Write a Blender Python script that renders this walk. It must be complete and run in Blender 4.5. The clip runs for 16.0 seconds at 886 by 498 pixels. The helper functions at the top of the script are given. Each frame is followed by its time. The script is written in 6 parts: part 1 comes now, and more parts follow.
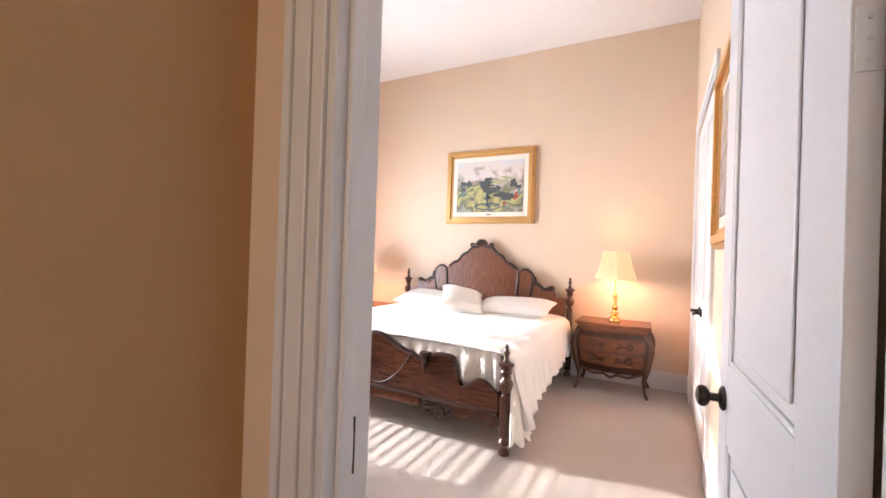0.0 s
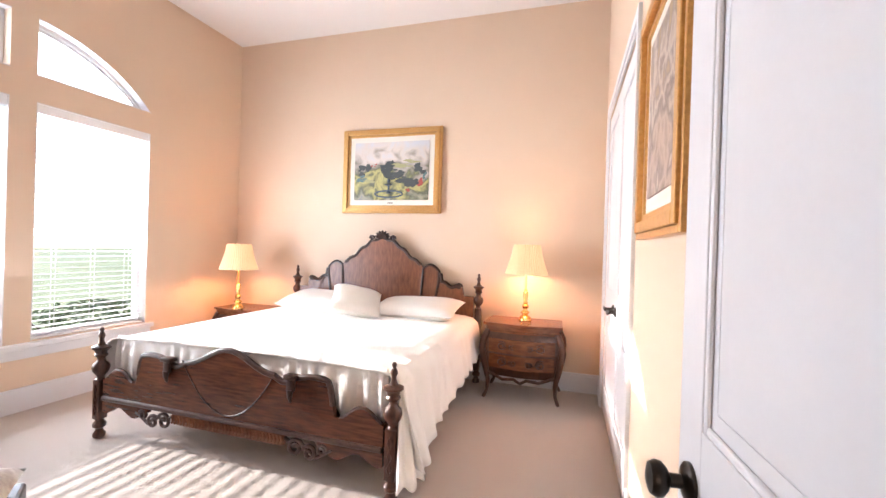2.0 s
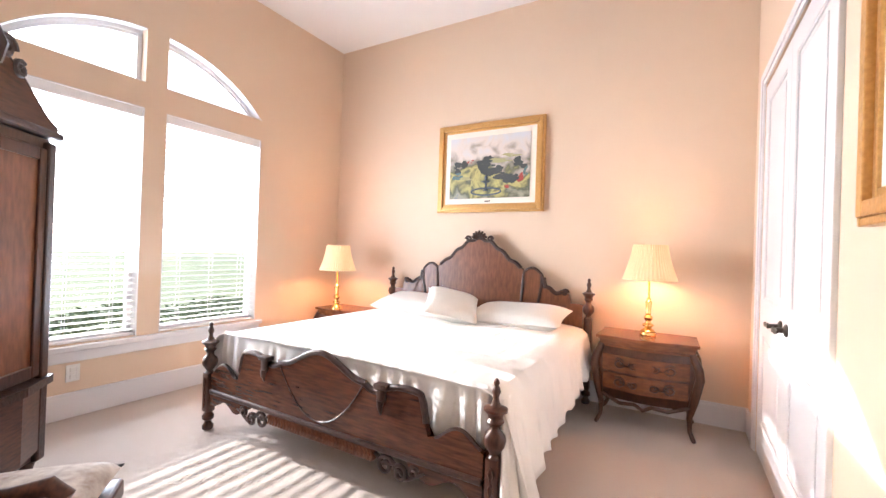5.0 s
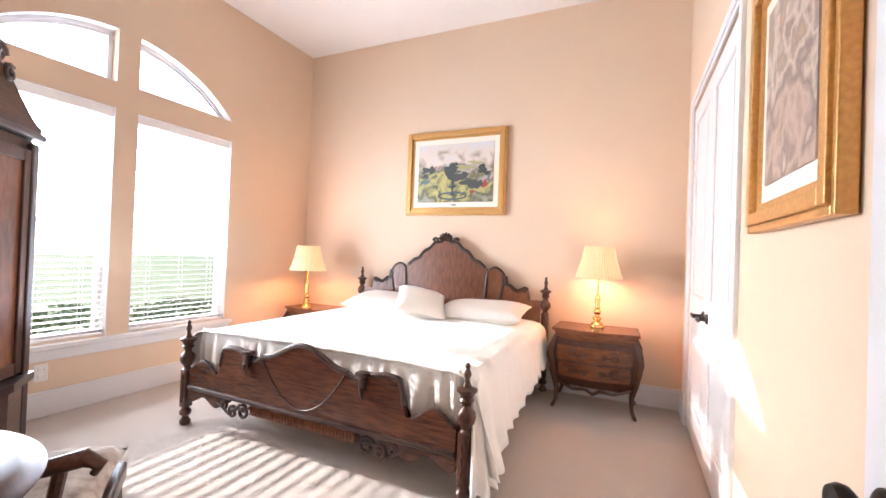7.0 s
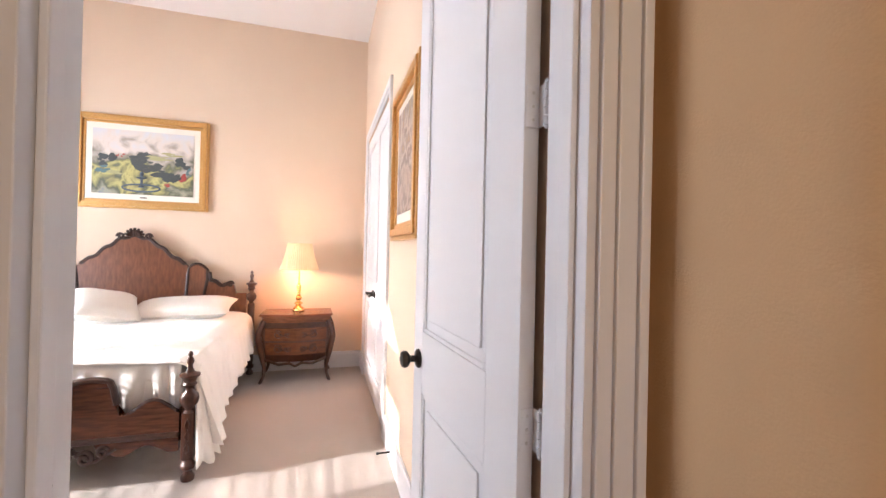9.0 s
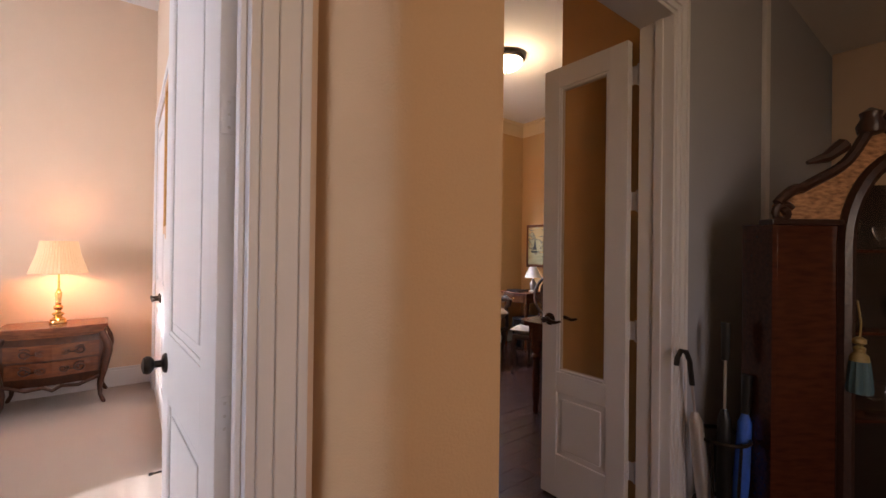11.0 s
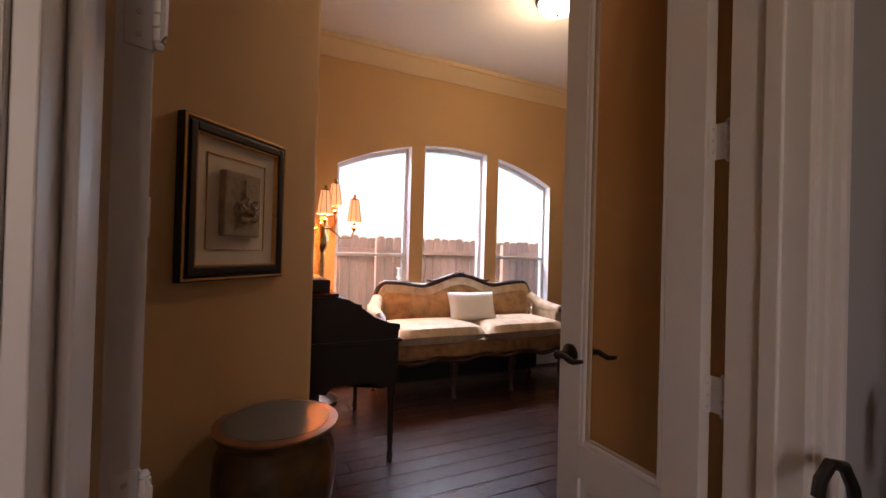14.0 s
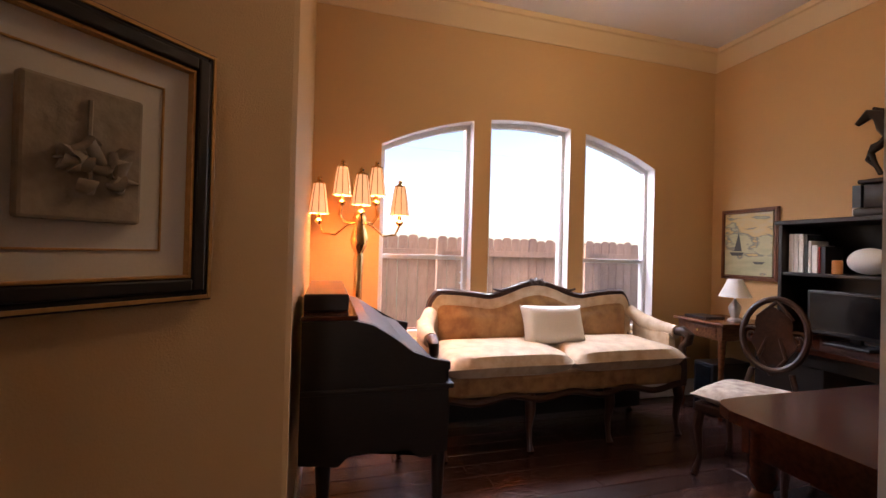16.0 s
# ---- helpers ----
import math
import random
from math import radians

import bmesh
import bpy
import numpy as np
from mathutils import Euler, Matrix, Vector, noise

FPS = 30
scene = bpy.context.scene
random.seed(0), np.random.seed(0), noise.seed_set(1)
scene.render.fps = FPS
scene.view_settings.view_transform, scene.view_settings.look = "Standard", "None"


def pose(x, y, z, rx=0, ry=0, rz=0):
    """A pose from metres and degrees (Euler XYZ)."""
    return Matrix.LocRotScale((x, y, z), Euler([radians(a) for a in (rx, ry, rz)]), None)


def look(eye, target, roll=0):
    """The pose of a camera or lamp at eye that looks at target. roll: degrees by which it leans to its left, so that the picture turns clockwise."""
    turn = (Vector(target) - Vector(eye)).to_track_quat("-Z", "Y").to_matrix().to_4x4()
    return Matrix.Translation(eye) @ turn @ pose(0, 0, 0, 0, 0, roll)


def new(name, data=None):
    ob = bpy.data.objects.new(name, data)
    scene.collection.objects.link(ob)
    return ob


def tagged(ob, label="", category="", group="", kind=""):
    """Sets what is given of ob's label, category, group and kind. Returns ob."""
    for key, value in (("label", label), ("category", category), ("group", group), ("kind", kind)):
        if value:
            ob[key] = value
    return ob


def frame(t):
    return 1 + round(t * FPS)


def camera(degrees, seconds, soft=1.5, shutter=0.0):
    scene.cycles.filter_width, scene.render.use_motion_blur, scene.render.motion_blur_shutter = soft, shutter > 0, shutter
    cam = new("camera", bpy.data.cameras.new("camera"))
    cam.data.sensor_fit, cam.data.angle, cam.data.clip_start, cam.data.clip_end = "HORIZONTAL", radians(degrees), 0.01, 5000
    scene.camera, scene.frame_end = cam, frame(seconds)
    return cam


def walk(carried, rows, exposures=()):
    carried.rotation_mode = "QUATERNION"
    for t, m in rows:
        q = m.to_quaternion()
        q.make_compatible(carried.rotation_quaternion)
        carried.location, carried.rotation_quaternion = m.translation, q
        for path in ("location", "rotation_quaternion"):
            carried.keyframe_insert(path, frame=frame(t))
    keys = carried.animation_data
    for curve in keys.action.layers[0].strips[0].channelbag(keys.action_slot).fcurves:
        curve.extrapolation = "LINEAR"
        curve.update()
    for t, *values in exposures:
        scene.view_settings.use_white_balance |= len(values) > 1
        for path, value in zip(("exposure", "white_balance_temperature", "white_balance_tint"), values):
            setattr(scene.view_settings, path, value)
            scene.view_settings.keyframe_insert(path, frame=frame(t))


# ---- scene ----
cam = camera(94.0, 16.0)
EXPOSURES = [(0.0, 2.2, 6120, 15), (9.0, 2.2, 6120, 15), (10.2, 2.05, 6200, 18), (12.3, 1.66, 6250, 22), (16.0, 1.70, 6250, 22)]
PATH = [
    (0, (1.482, 0.929, 1.315), (0.544, 2.695, 1.322), 1.9),
    (0.5, (1.448, 1.068, 1.32), (0.696, 2.921, 1.316), 2.8),
    (1, (1.434, 1.222, 1.318), (0.804, 3.12, 1.306), 3.4),
    (1.5, (1.44, 1.411, 1.314), (0.862, 3.325, 1.306), 2.2),
    (2, (1.436, 1.56, 1.307), (0.856, 3.474, 1.302), 1.8),
    (2.5, (1.381, 1.696, 1.3), (0.781, 3.604, 1.3), 1.7),
    (3, (1.326, 1.793, 1.289), (0.671, 3.683, 1.296), 1.7),
    (3.5, (1.29, 1.849, 1.274), (0.536, 3.701, 1.29), 2.0),
    (4, (1.278, 1.884, 1.265), (0.412, 3.687, 1.282), 2.0),
    (4.5, (1.272, 1.866, 1.258), (0.312, 3.62, 1.271), 2.0),
    (4.7, (1.272, 1.854, 1.258), (0.278, 3.59, 1.268), 2.0),
    (6.8, (1.289, 1.667, 1.247), (0.391, 3.454, 1.268), 2.3),
    (7, (1.312, 1.592, 1.251), (0.49, 3.415, 1.273), 2.2),
    (7.5, (1.336, 1.411, 1.265), (0.777, 3.331, 1.282), 1.9),
    (8, (1.333, 1.224, 1.284), (1.127, 3.213, 1.304), 2.6),
    (8.5, (1.288, 1.043, 1.291), (1.496, 3.031, 1.316), 2.5),
    (9, (1.303, 0.893, 1.306), (1.862, 2.813, 1.32), 1.3),
    (9.5, (1.333, 0.764, 1.31), (2.183, 2.574, 1.315), 0.7),
    (10, (1.367, 0.669, 1.314), (2.444, 2.354, 1.318), 0.6),
    (10.2, (1.387, 0.645, 1.315), (2.536, 2.282, 1.32), 0.8),
    (12.3, (1.904, 0.656, 1.305), (3.136, 2.232, 1.318), 0.7),
    (12.5, (1.96, 0.687, 1.294), (3.16, 2.287, 1.314), 1.1),
    (13, (2.124, 0.776, 1.292), (3.217, 2.451, 1.31), 1.4),
    (13.5, (2.259, 0.879, 1.278), (3.236, 2.624, 1.299), 2.3),
    (14, (2.402, 1.032, 1.276), (3.256, 2.841, 1.292), 1.6),
    (14.5, (2.517, 1.192, 1.266), (3.255, 3.051, 1.283), 1.6),
    (15, (2.625, 1.393, 1.272), (3.273, 3.285, 1.284), 1.9),
    (15.5, (2.705, 1.588, 1.277), (3.272, 3.506, 1.286), 1.8),
    (16, (2.759, 1.809, 1.276), (3.298, 3.735, 1.29), 1.5),
]
walk(cam, [(t, look(eye, target, roll)) for t, eye, target, roll in PATH], exposures=EXPOSURES)

# ---- light ----
world = bpy.data.worlds.new("world")
scene.world = world
world.use_nodes = True
wn = world.node_tree
sky = wn.nodes.new("ShaderNodeTexSky")
sky.sky_type = "NISHITA"
sky.sun_disc = False
SUN_EL, SUN_DIR = radians(23.5), Vector((0.991, 0.134, 0))
sky.sun_elevation, sky.sun_rotation = SUN_EL, radians(262)
sky.air_density, sky.dust_density = 1.0, 2.0
wn.nodes["Background"].inputs["Strength"].default_value = 0.15
wn.links.new(sky.outputs["Color"], wn.nodes["Background"].inputs["Color"])

sun = new("sun", bpy.data.lights.new("sun", "SUN"))
sun.data.energy, sun.data.angle, sun.data.color = 2.2, radians(0.5), (1.0, 0.96, 0.90)
sun.matrix_world = look((0, 0, 20), (SUN_DIR.x * math.cos(SUN_EL), SUN_DIR.y * math.cos(SUN_EL), 20 - math.sin(SUN_EL)))


def area_lamp(name, eye, target, w, h, power, color=(0.93, 0.96, 1.0)):
    lamp = new(name, bpy.data.lights.new(name, "AREA"))
    lamp.data.shape, lamp.data.size, lamp.data.size_y = "RECTANGLE", w, h
    lamp.data.energy, lamp.data.color = power, color
    lamp.matrix_world = look(eye, target)
    return lamp


def bulb(name, place, power, color, radius=0.03):
    lamp = new(name, bpy.data.lights.new(name, "POINT"))
    lamp.data.energy, lamp.data.color, lamp.data.shadow_soft_size = power, color, radius
    lamp.location = place
    return lamp


WARM = (1.0, 0.47, 0.20)
# skylight standing in the bedroom's window openings
area_lamp("bedroom_window_light", (-2.65, 3.53, 1.7), (0.0, 3.53, 2.6), 1.9, 2.3, 46, (0.80, 0.90, 1.0))
# skylight standing in the study's window openings, under the arch heads
area_lamp("study_window_light", (4.38, 5.3, 2.6), (4.2, 3.0, 0.4), 2.4, 0.5, 50)
# warm fill lamp added behind the walker to brighten the hall
area_lamp("hall_fill_lamp", (1.5, -1.60, 1.9), (1.8, 1.4, 1.4), 1.2, 1.5, 6.5, (1.0, 0.66, 0.36))
LAMP_W, CEIL_W = 7.0, 6.0

# ---- materials ----


def mat(name, base, rough=0.6, metal=0.0, grain=0.0, scale=40.0, bump=0.0, spec=0.5, second=None, stain=0.08, random_tint=0.0, stretch=(1, 1, 1), sheen=0.0):
    """Principled surface with fine grain, broad stain and relief, in object metres."""
    m = bpy.data.materials.new(name)
    m.use_nodes = True
    nt = m.node_tree
    bs = nt.nodes["Principled BSDF"]
    bs.inputs["Roughness"].default_value = rough
    bs.inputs["Metallic"].default_value = metal
    bs.inputs["Specular IOR Level"].default_value = spec
    if sheen:
        bs.inputs["Sheen Weight"].default_value = sheen
    tc = nt.nodes.new("ShaderNodeTexCoord")
    mp = nt.nodes.new("ShaderNodeMapping")
    mp.inputs["Scale"].default_value = stretch
    nt.links.new(tc.outputs["Object"], mp.inputs["Vector"])
    fine = nt.nodes.new("ShaderNodeTexNoise")
    fine.inputs["Scale"].default_value = scale
    fine.inputs["Detail"].default_value = 5
    broad = nt.nodes.new("ShaderNodeTexNoise")
    broad.inputs["Scale"].default_value = 1.7
    broad.inputs["Detail"].default_value = 3
    nt.links.new(mp.outputs["Vector"], fine.inputs["Vector"])
    nt.links.new(tc.outputs["Object"], broad.inputs["Vector"])
    dark = second or tuple(c * 0.55 for c in base)
    mix = nt.nodes.new("ShaderNodeMix")
    mix.data_type = "RGBA"
    mix.inputs["A"].default_value = (*base, 1)
    mix.inputs["B"].default_value = (*dark, 1)
    r1 = nt.nodes.new("ShaderNodeMapRange")
    r1.inputs["From Min"].default_value, r1.inputs["From Max"].default_value = 0.35, 0.75
    r1.inputs["To Max"].default_value = grain
    nt.links.new(fine.outputs["Fac"], r1.inputs["Value"])
    r2 = nt.nodes.new("ShaderNodeMapRange")
    r2.inputs["From Min"].default_value, r2.inputs["From Max"].default_value = 0.4, 0.8
    r2.inputs["To Max"].default_value = stain
    nt.links.new(broad.outputs["Fac"], r2.inputs["Value"])
    add = nt.nodes.new("ShaderNodeMath")
    add.operation = "ADD"
    nt.links.new(r1.outputs["Result"], add.inputs[0])
    nt.links.new(r2.outputs["Result"], add.inputs[1])
    last = add
    if random_tint:
        info = nt.nodes.new("ShaderNodeObjectInfo")
        mul = nt.nodes.new("ShaderNodeMath")
        mul.operation = "MULTIPLY_ADD"
        mul.inputs[1].default_value = random_tint
        nt.links.new(info.outputs["Random"], mul.inputs[0])
        nt.links.new(add.outputs[0], mul.inputs[2])
        last = mul
    nt.links.new(last.outputs[0], mix.inputs["Factor"])
    nt.links.new(mix.outputs["Result"], bs.inputs["Base Color"])
    if bump:
        bp = nt.nodes.new("ShaderNodeBump")
        bp.inputs["Strength"].default_value = bump
        bp.inputs["Distance"].default_value = 0.004
        nt.links.new(fine.outputs["Fac"], bp.inputs["Height"])
        nt.links.new(bp.outputs["Normal"], bs.inputs["Normal"])
    return m


def glow(name, color, strength, base=(0.8, 0.7, 0.5)):
    m = bpy.data.materials.new(name)
    m.use_nodes = True
    bs = m.node_tree.nodes["Principled BSDF"]
    bs.inputs["Base Color"].default_value = (*base, 1)
    bs.inputs["Emission Color"].default_value = (*color, 1)
    bs.inputs["Emission Strength"].default_value = strength
    bs.inputs["Roughness"].default_value = 0.8
    return m


def glass(name, tint=(1, 1, 1), rough=0.0):
    m = bpy.data.materials.new(name)
    m.use_nodes = True
    bs = m.node_tree.nodes["Principled BSDF"]
    bs.inputs["Base Color"].default_value = (*tint, 1)
    bs.inputs["Transmission Weight"].default_value = 1.0
    bs.inputs["Roughness"].default_value = rough
    bs.inputs["IOR"].default_value = 1.3
    return m


def painting(name, stops, scale, stretch, warp=1.5, gain_by=1.6):
    """Loose brushwork: warped noise through a ramp of pigment colours."""
    m = bpy.data.materials.new(name)
    m.use_nodes = True
    nt = m.node_tree
    bs = nt.nodes["Principled BSDF"]
    bs.inputs["Roughness"].default_value = 0.45
    tc = nt.nodes.new("ShaderNodeTexCoord")
    mp = nt.nodes.new("ShaderNodeMapping")
    mp.inputs["Scale"].default_value = stretch
    nz = nt.nodes.new("ShaderNodeTexNoise")
    nz.inputs["Scale"].default_value, nz.inputs["Detail"].default_value, nz.inputs["Distortion"].default_value = scale, 8, warp
    sep = nt.nodes.new("ShaderNodeSeparateXYZ")
    ma = nt.nodes.new("ShaderNodeMath")
    ma.operation = "MULTIPLY_ADD"
    ma.inputs[1].default_value = 0.65
    sub = nt.nodes.new("ShaderNodeMath")
    sub.operation = "SUBTRACT"
    sub.inputs[1].default_value = 0.70 if gain_by > 1.5 else 0.33
    ramp = nt.nodes.new("ShaderNodeValToRGB")
    els = ramp.color_ramp.elements
    while len(els) < len(stops):
        els.new(0.5)
    for e, (p, c) in zip(els, stops):
        e.position, e.color = p, (*c, 1)
    nt.links.new(tc.outputs["Generated"], mp.inputs["Vector"])
    nt.links.new(mp.outputs["Vector"], nz.inputs["Vector"])
    nt.links.new(tc.outputs["Generated"], sep.inputs[0])
    gain = nt.nodes.new("ShaderNodeMath")
    gain.operation = "MULTIPLY"
    gain.inputs[1].default_value = gain_by
    nt.links.new(nz.outputs["Fac"], gain.inputs[0])
    nt.links.new(gain.outputs[0], sub.inputs[0])
    nt.links.new(sep.outputs["Z"], ma.inputs[0])
    nt.links.new(sub.outputs[0], ma.inputs[2])
    nt.links.new(ma.outputs[0], ramp.inputs["Fac"])
    nt.links.new(ramp.outputs["Color"], bs.inputs["Base Color"])
    return m


# the peach wall paint, with the hall's dim warm light put into its colour
HALL = mat("dim_hall_peach", (0.58, 0.37, 0.19), 0.75, grain=0.06, scale=220, bump=0.25, stain=0.05)
PAINT = mat("peach_wall_paint", (0.72, 0.555, 0.41), 0.75, grain=0.06, scale=220, bump=0.25, stain=0.04)
OCHRE = mat("ochre_wall_paint", (0.60, 0.38, 0.17), 0.7, grain=0.06, scale=220, bump=0.25, stain=0.05)
# hall wall colour with the cool daylight falling on it mixed in
DAYLIGHT_GREY = mat("daylight_tinted_wall", (0.38, 0.39, 0.43), 0.75, grain=0.06, scale=220, bump=0.25, stain=0.05)
CEIL = mat("ceiling_white", (0.85, 0.83, 0.81), 0.85, grain=0.06, scale=150, bump=0.35, stain=0.03)
TRIM = mat("white_trim_paint", (0.72, 0.71, 0.72), 0.4, grain=0.03, scale=90, bump=0.05, stain=0.03)
CROWN = mat("cream_crown_paint", (0.72, 0.56, 0.34), 0.55, grain=0.03, scale=90, stain=0.03)
CARPET = mat("beige_carpet", (0.50, 0.42, 0.36), 0.95, grain=0.5, scale=330, bump=0.9, stain=0.15, sheen=0.3)
WALNUT = mat("dark_walnut", (0.105, 0.036, 0.018), 0.32, grain=0.85, scale=14, bump=0.08, second=(0.022, 0.008, 0.005), stain=0.3, stretch=(1, 6, 6))
WALNUT_UP = mat("dark_walnut_upright", (0.085, 0.03, 0.016), 0.28, grain=0.8, scale=14, bump=0.08, second=(0.02, 0.008, 0.005), stain=0.3, stretch=(6, 6, 1))
BURL = mat("figured_walnut", (0.23, 0.085, 0.038), 0.3, grain=0.75, scale=9, bump=0.05, second=(0.085, 0.028, 0.013), stain=0.3, stretch=(5, 5, 1.2))
CARVED = mat("carved_dark_wood", (0.05, 0.02, 0.012), 0.35, grain=0.7, scale=60, bump=0.5, second=(0.015, 0.006, 0.004), stain=0.3)
VENEER = mat("diagonal_walnut_veneer", (0.115, 0.038, 0.018), 0.27, grain=0.9, scale=9, bump=0.05, second=(0.022, 0.008, 0.005), stain=0.35, stretch=(1, 5, 8))
VENEER.node_tree.nodes["Mapping"].inputs["Rotation"].default_value = (0, radians(38), 0)
COMMODE_DARK = mat("dark_carcass_wood", (0.085, 0.029, 0.013), 0.28, grain=0.8, scale=14, bump=0.06, second=(0.025, 0.009, 0.005), stain=0.4, stretch=(4, 4, 1))
COMMODE = mat("red_brown_veneer", (0.21, 0.075, 0.03), 0.26, grain=0.8, scale=11, bump=0.05, second=(0.06, 0.02, 0.01), stain=0.4, stretch=(1, 5, 5))
BLACKWOOD = mat("black_stained_wood", (0.016, 0.010, 0.008), 0.4, grain=0.6, scale=30, bump=0.06, second=(0.006, 0.004, 0.004), stain=0.3, stretch=(1, 4, 6))
MAHOGANY = mat("mahogany", (0.085, 0.024, 0.012), 0.2, grain=0.7, scale=12, bump=0.03, second=(0.025, 0.008, 0.005), stain=0.3, stretch=(1, 5, 5))
PLANK = mat("dark_plank", (0.062, 0.026, 0.021), 0.27, grain=0.8, scale=16, bump=0.5, second=(0.02, 0.009, 0.008), stain=0.3, random_tint=0.5, stretch=(1, 8, 1))
BRASS = mat("polished_brass", (0.78, 0.52, 0.20), 0.2, metal=1.0, grain=0.25, scale=25, stain=0.2)
BRONZE = mat("dark_bronze", (0.035, 0.026, 0.02), 0.38, metal=0.7, grain=0.5, scale=40, bump=0.15)
STEEL = mat("grey_hinge_steel", (0.62, 0.60, 0.58), 0.35, metal=0.6, grain=0.2, scale=60)
GILT = mat("gilt_frame", (0.66, 0.38, 0.13), 0.33, metal=0.55, grain=0.5, scale=70, bump=0.3, second=(0.38, 0.19, 0.06))
MATBOARD = mat("cream_mat_board", (0.80, 0.74, 0.64), 0.85, grain=0.1, scale=200, stain=0.05)
LINEN = mat("white_cotton", (0.83, 0.80, 0.76), 0.85, grain=0.12, scale=260, bump=0.25, stain=0.06, sheen=0.4)
PILLOW = mat("ivory_satin", (0.80, 0.76, 0.70), 0.5, grain=0.15, scale=120, bump=0.15, stain=0.08, sheen=0.4)
SLAT = mat("white_blind_slat", (0.86, 0.86, 0.86), 0.45, grain=0.03, scale=80)
SHADE = glow("lit_pleated_shade", (1.0, 0.58, 0.26), 0.14, (0.60, 0.40, 0.25))
SHADE2 = glow("lit_amber_shade", (1.0, 0.45, 0.19), 0.30, (0.8, 0.5, 0.28))
BULBGLASS = glow("lit_frosted_bowl", (1.0, 0.80, 0.50), 3.2, (0.9, 0.85, 0.75))
PANE = glass("clear_pane")
FROST = glass("smoked_door_glass", (0.80, 0.70, 0.58), 0.10)
DAMASK = mat("gold_damask", (0.42, 0.24, 0.09), 0.6, grain=1.0, scale=13, bump=0.2, second=(0.20, 0.09, 0.03), stain=0.3, sheen=0.3)
CREAMDAM = mat("cream_damask", (0.66, 0.53, 0.38), 0.6, grain=0.9, scale=13, bump=0.2, second=(0.42, 0.27, 0.15), stain=0.25, sheen=0.3)
FLORAL = mat("floral_tapestry", (0.66, 0.60, 0.52), 0.8, grain=0.9, scale=22, bump=0.2, second=(0.28, 0.2, 0.16), stain=0.2)
FENCE = mat("weathered_red_cedar", (0.46, 0.29, 0.23), 0.85, grain=0.5, scale=12, bump=0.3, stain=0.25, random_tint=0.35, stretch=(5, 5, 1))
GRASS = mat("lawn_ground", (0.10, 0.14, 0.05), 0.95, grain=0.7, scale=30, bump=0.6)
LEAF = mat("hedge_leaf", (0.07, 0.12, 0.04), 0.6, grain=0.5, scale=10)
PLASTIC = mat("white_plastic", (0.78, 0.76, 0.72), 0.4, grain=0.02, scale=60)
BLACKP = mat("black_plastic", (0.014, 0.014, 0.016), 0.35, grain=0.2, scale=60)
SCREEN = mat("dark_screen", (0.006, 0.007, 0.010), 0.15, grain=0.1, scale=20)
PAPERW = mat("white_paper", (0.76, 0.74, 0.70), 0.7, grain=0.1, scale=90)
BLUE = mat("blue_fabric", (0.03, 0.12, 0.55), 0.6, grain=0.3, scale=60)
TEALSILK = mat("teal_silk", (0.07, 0.14, 0.16), 0.5, grain=0.5, scale=120, bump=0.4, stretch=(8, 8, 1))
GOLDCORD = mat("gold_cord", (0.32, 0.23, 0.08), 0.5, grain=0.5, scale=160, bump=0.4)
BURLAP = mat("gilt_woven_panel", (0.52, 0.27, 0.12), 0.6, grain=0.95, scale=32, bump=0.6, second=(0.12, 0.05, 0.02), stretch=(1, 1, 2.6))
STONE = mat("carved_relief_stone", (0.42, 0.34, 0.24), 0.7, grain=0.6, scale=40, bump=0.8)
PORCELAIN = mat("dark_gilt_porcelain", (0.05, 0.028, 0.014), 0.2, grain=0.9, scale=14, bump=0.2, second=(0.12, 0.06, 0.02))
ORANGE = mat("orange_wax", (0.65, 0.28, 0.08), 0.5)
RED = mat("red_leather", (0.35, 0.03, 0.02), 0.5, grain=0.3)
GARDEN = painting("garden_painting", [(0.0, (0.16, 0.20, 0.25)), (0.12, (0.36, 0.34, 0.24)), (0.24, (0.10, 0.11, 0.07)), (0.36, (0.50, 0.44, 0.16)), (0.46, (0.13, 0.14, 0.08)), (0.58, (0.38, 0.32, 0.27)), (0.72, (0.66, 0.57, 0.50)), (0.92, (0.60, 0.60, 0.63))], 3.2, (1.6, 1, 1.2), 0.6, 1.0)
MISTY = painting("misty_painting", [(0.0, (0.24, 0.17, 0.13)), (0.2, (0.45, 0.34, 0.28)), (0.4, (0.20, 0.15, 0.13)), (0.55, (0.52, 0.43, 0.36)), (0.7, (0.26, 0.20, 0.17)), (0.85, (0.42, 0.28, 0.14)), (1.0, (0.16, 0.12, 0.11))], 3.6, (1, 1.5, 1.2), 0.3)
SEA = painting("sea_painting", [(0.0, (0.40, 0.40, 0.24)), (0.4, (0.52, 0.50, 0.30)), (0.5, (0.20, 0.22, 0.20)), (0.56, (0.62, 0.46, 0.2)), (1.0, (0.55, 0.52, 0.36))], 2, (1, 1, 4), 0.2)

# ---- mesh helpers ----


def box(bm, x0, x1, y0, y1, z0, z1, bevel=0.0, m=None):
    r = bmesh.ops.create_cube(bm, size=1.0)
    vs = r["verts"]
    for v in vs:
        v.co = Vector(((x0 + x1) / 2 + v.co.x * (x1 - x0), (y0 + y1) / 2 + v.co.y * (y1 - y0), (z0 + z1) / 2 + v.co.z * (z1 - z0)))
    if bevel:
        es = list({e for v in vs for e in v.link_edges})
        r2 = bmesh.ops.bevel(bm, geom=es, offset=bevel, segments=2, affect="EDGES", profile=0.5)
        vs = r2["verts"]
    if m is not None:
        bmesh.ops.transform(bm, matrix=m, verts=list({v for v in vs if v.is_valid}))
    return bm


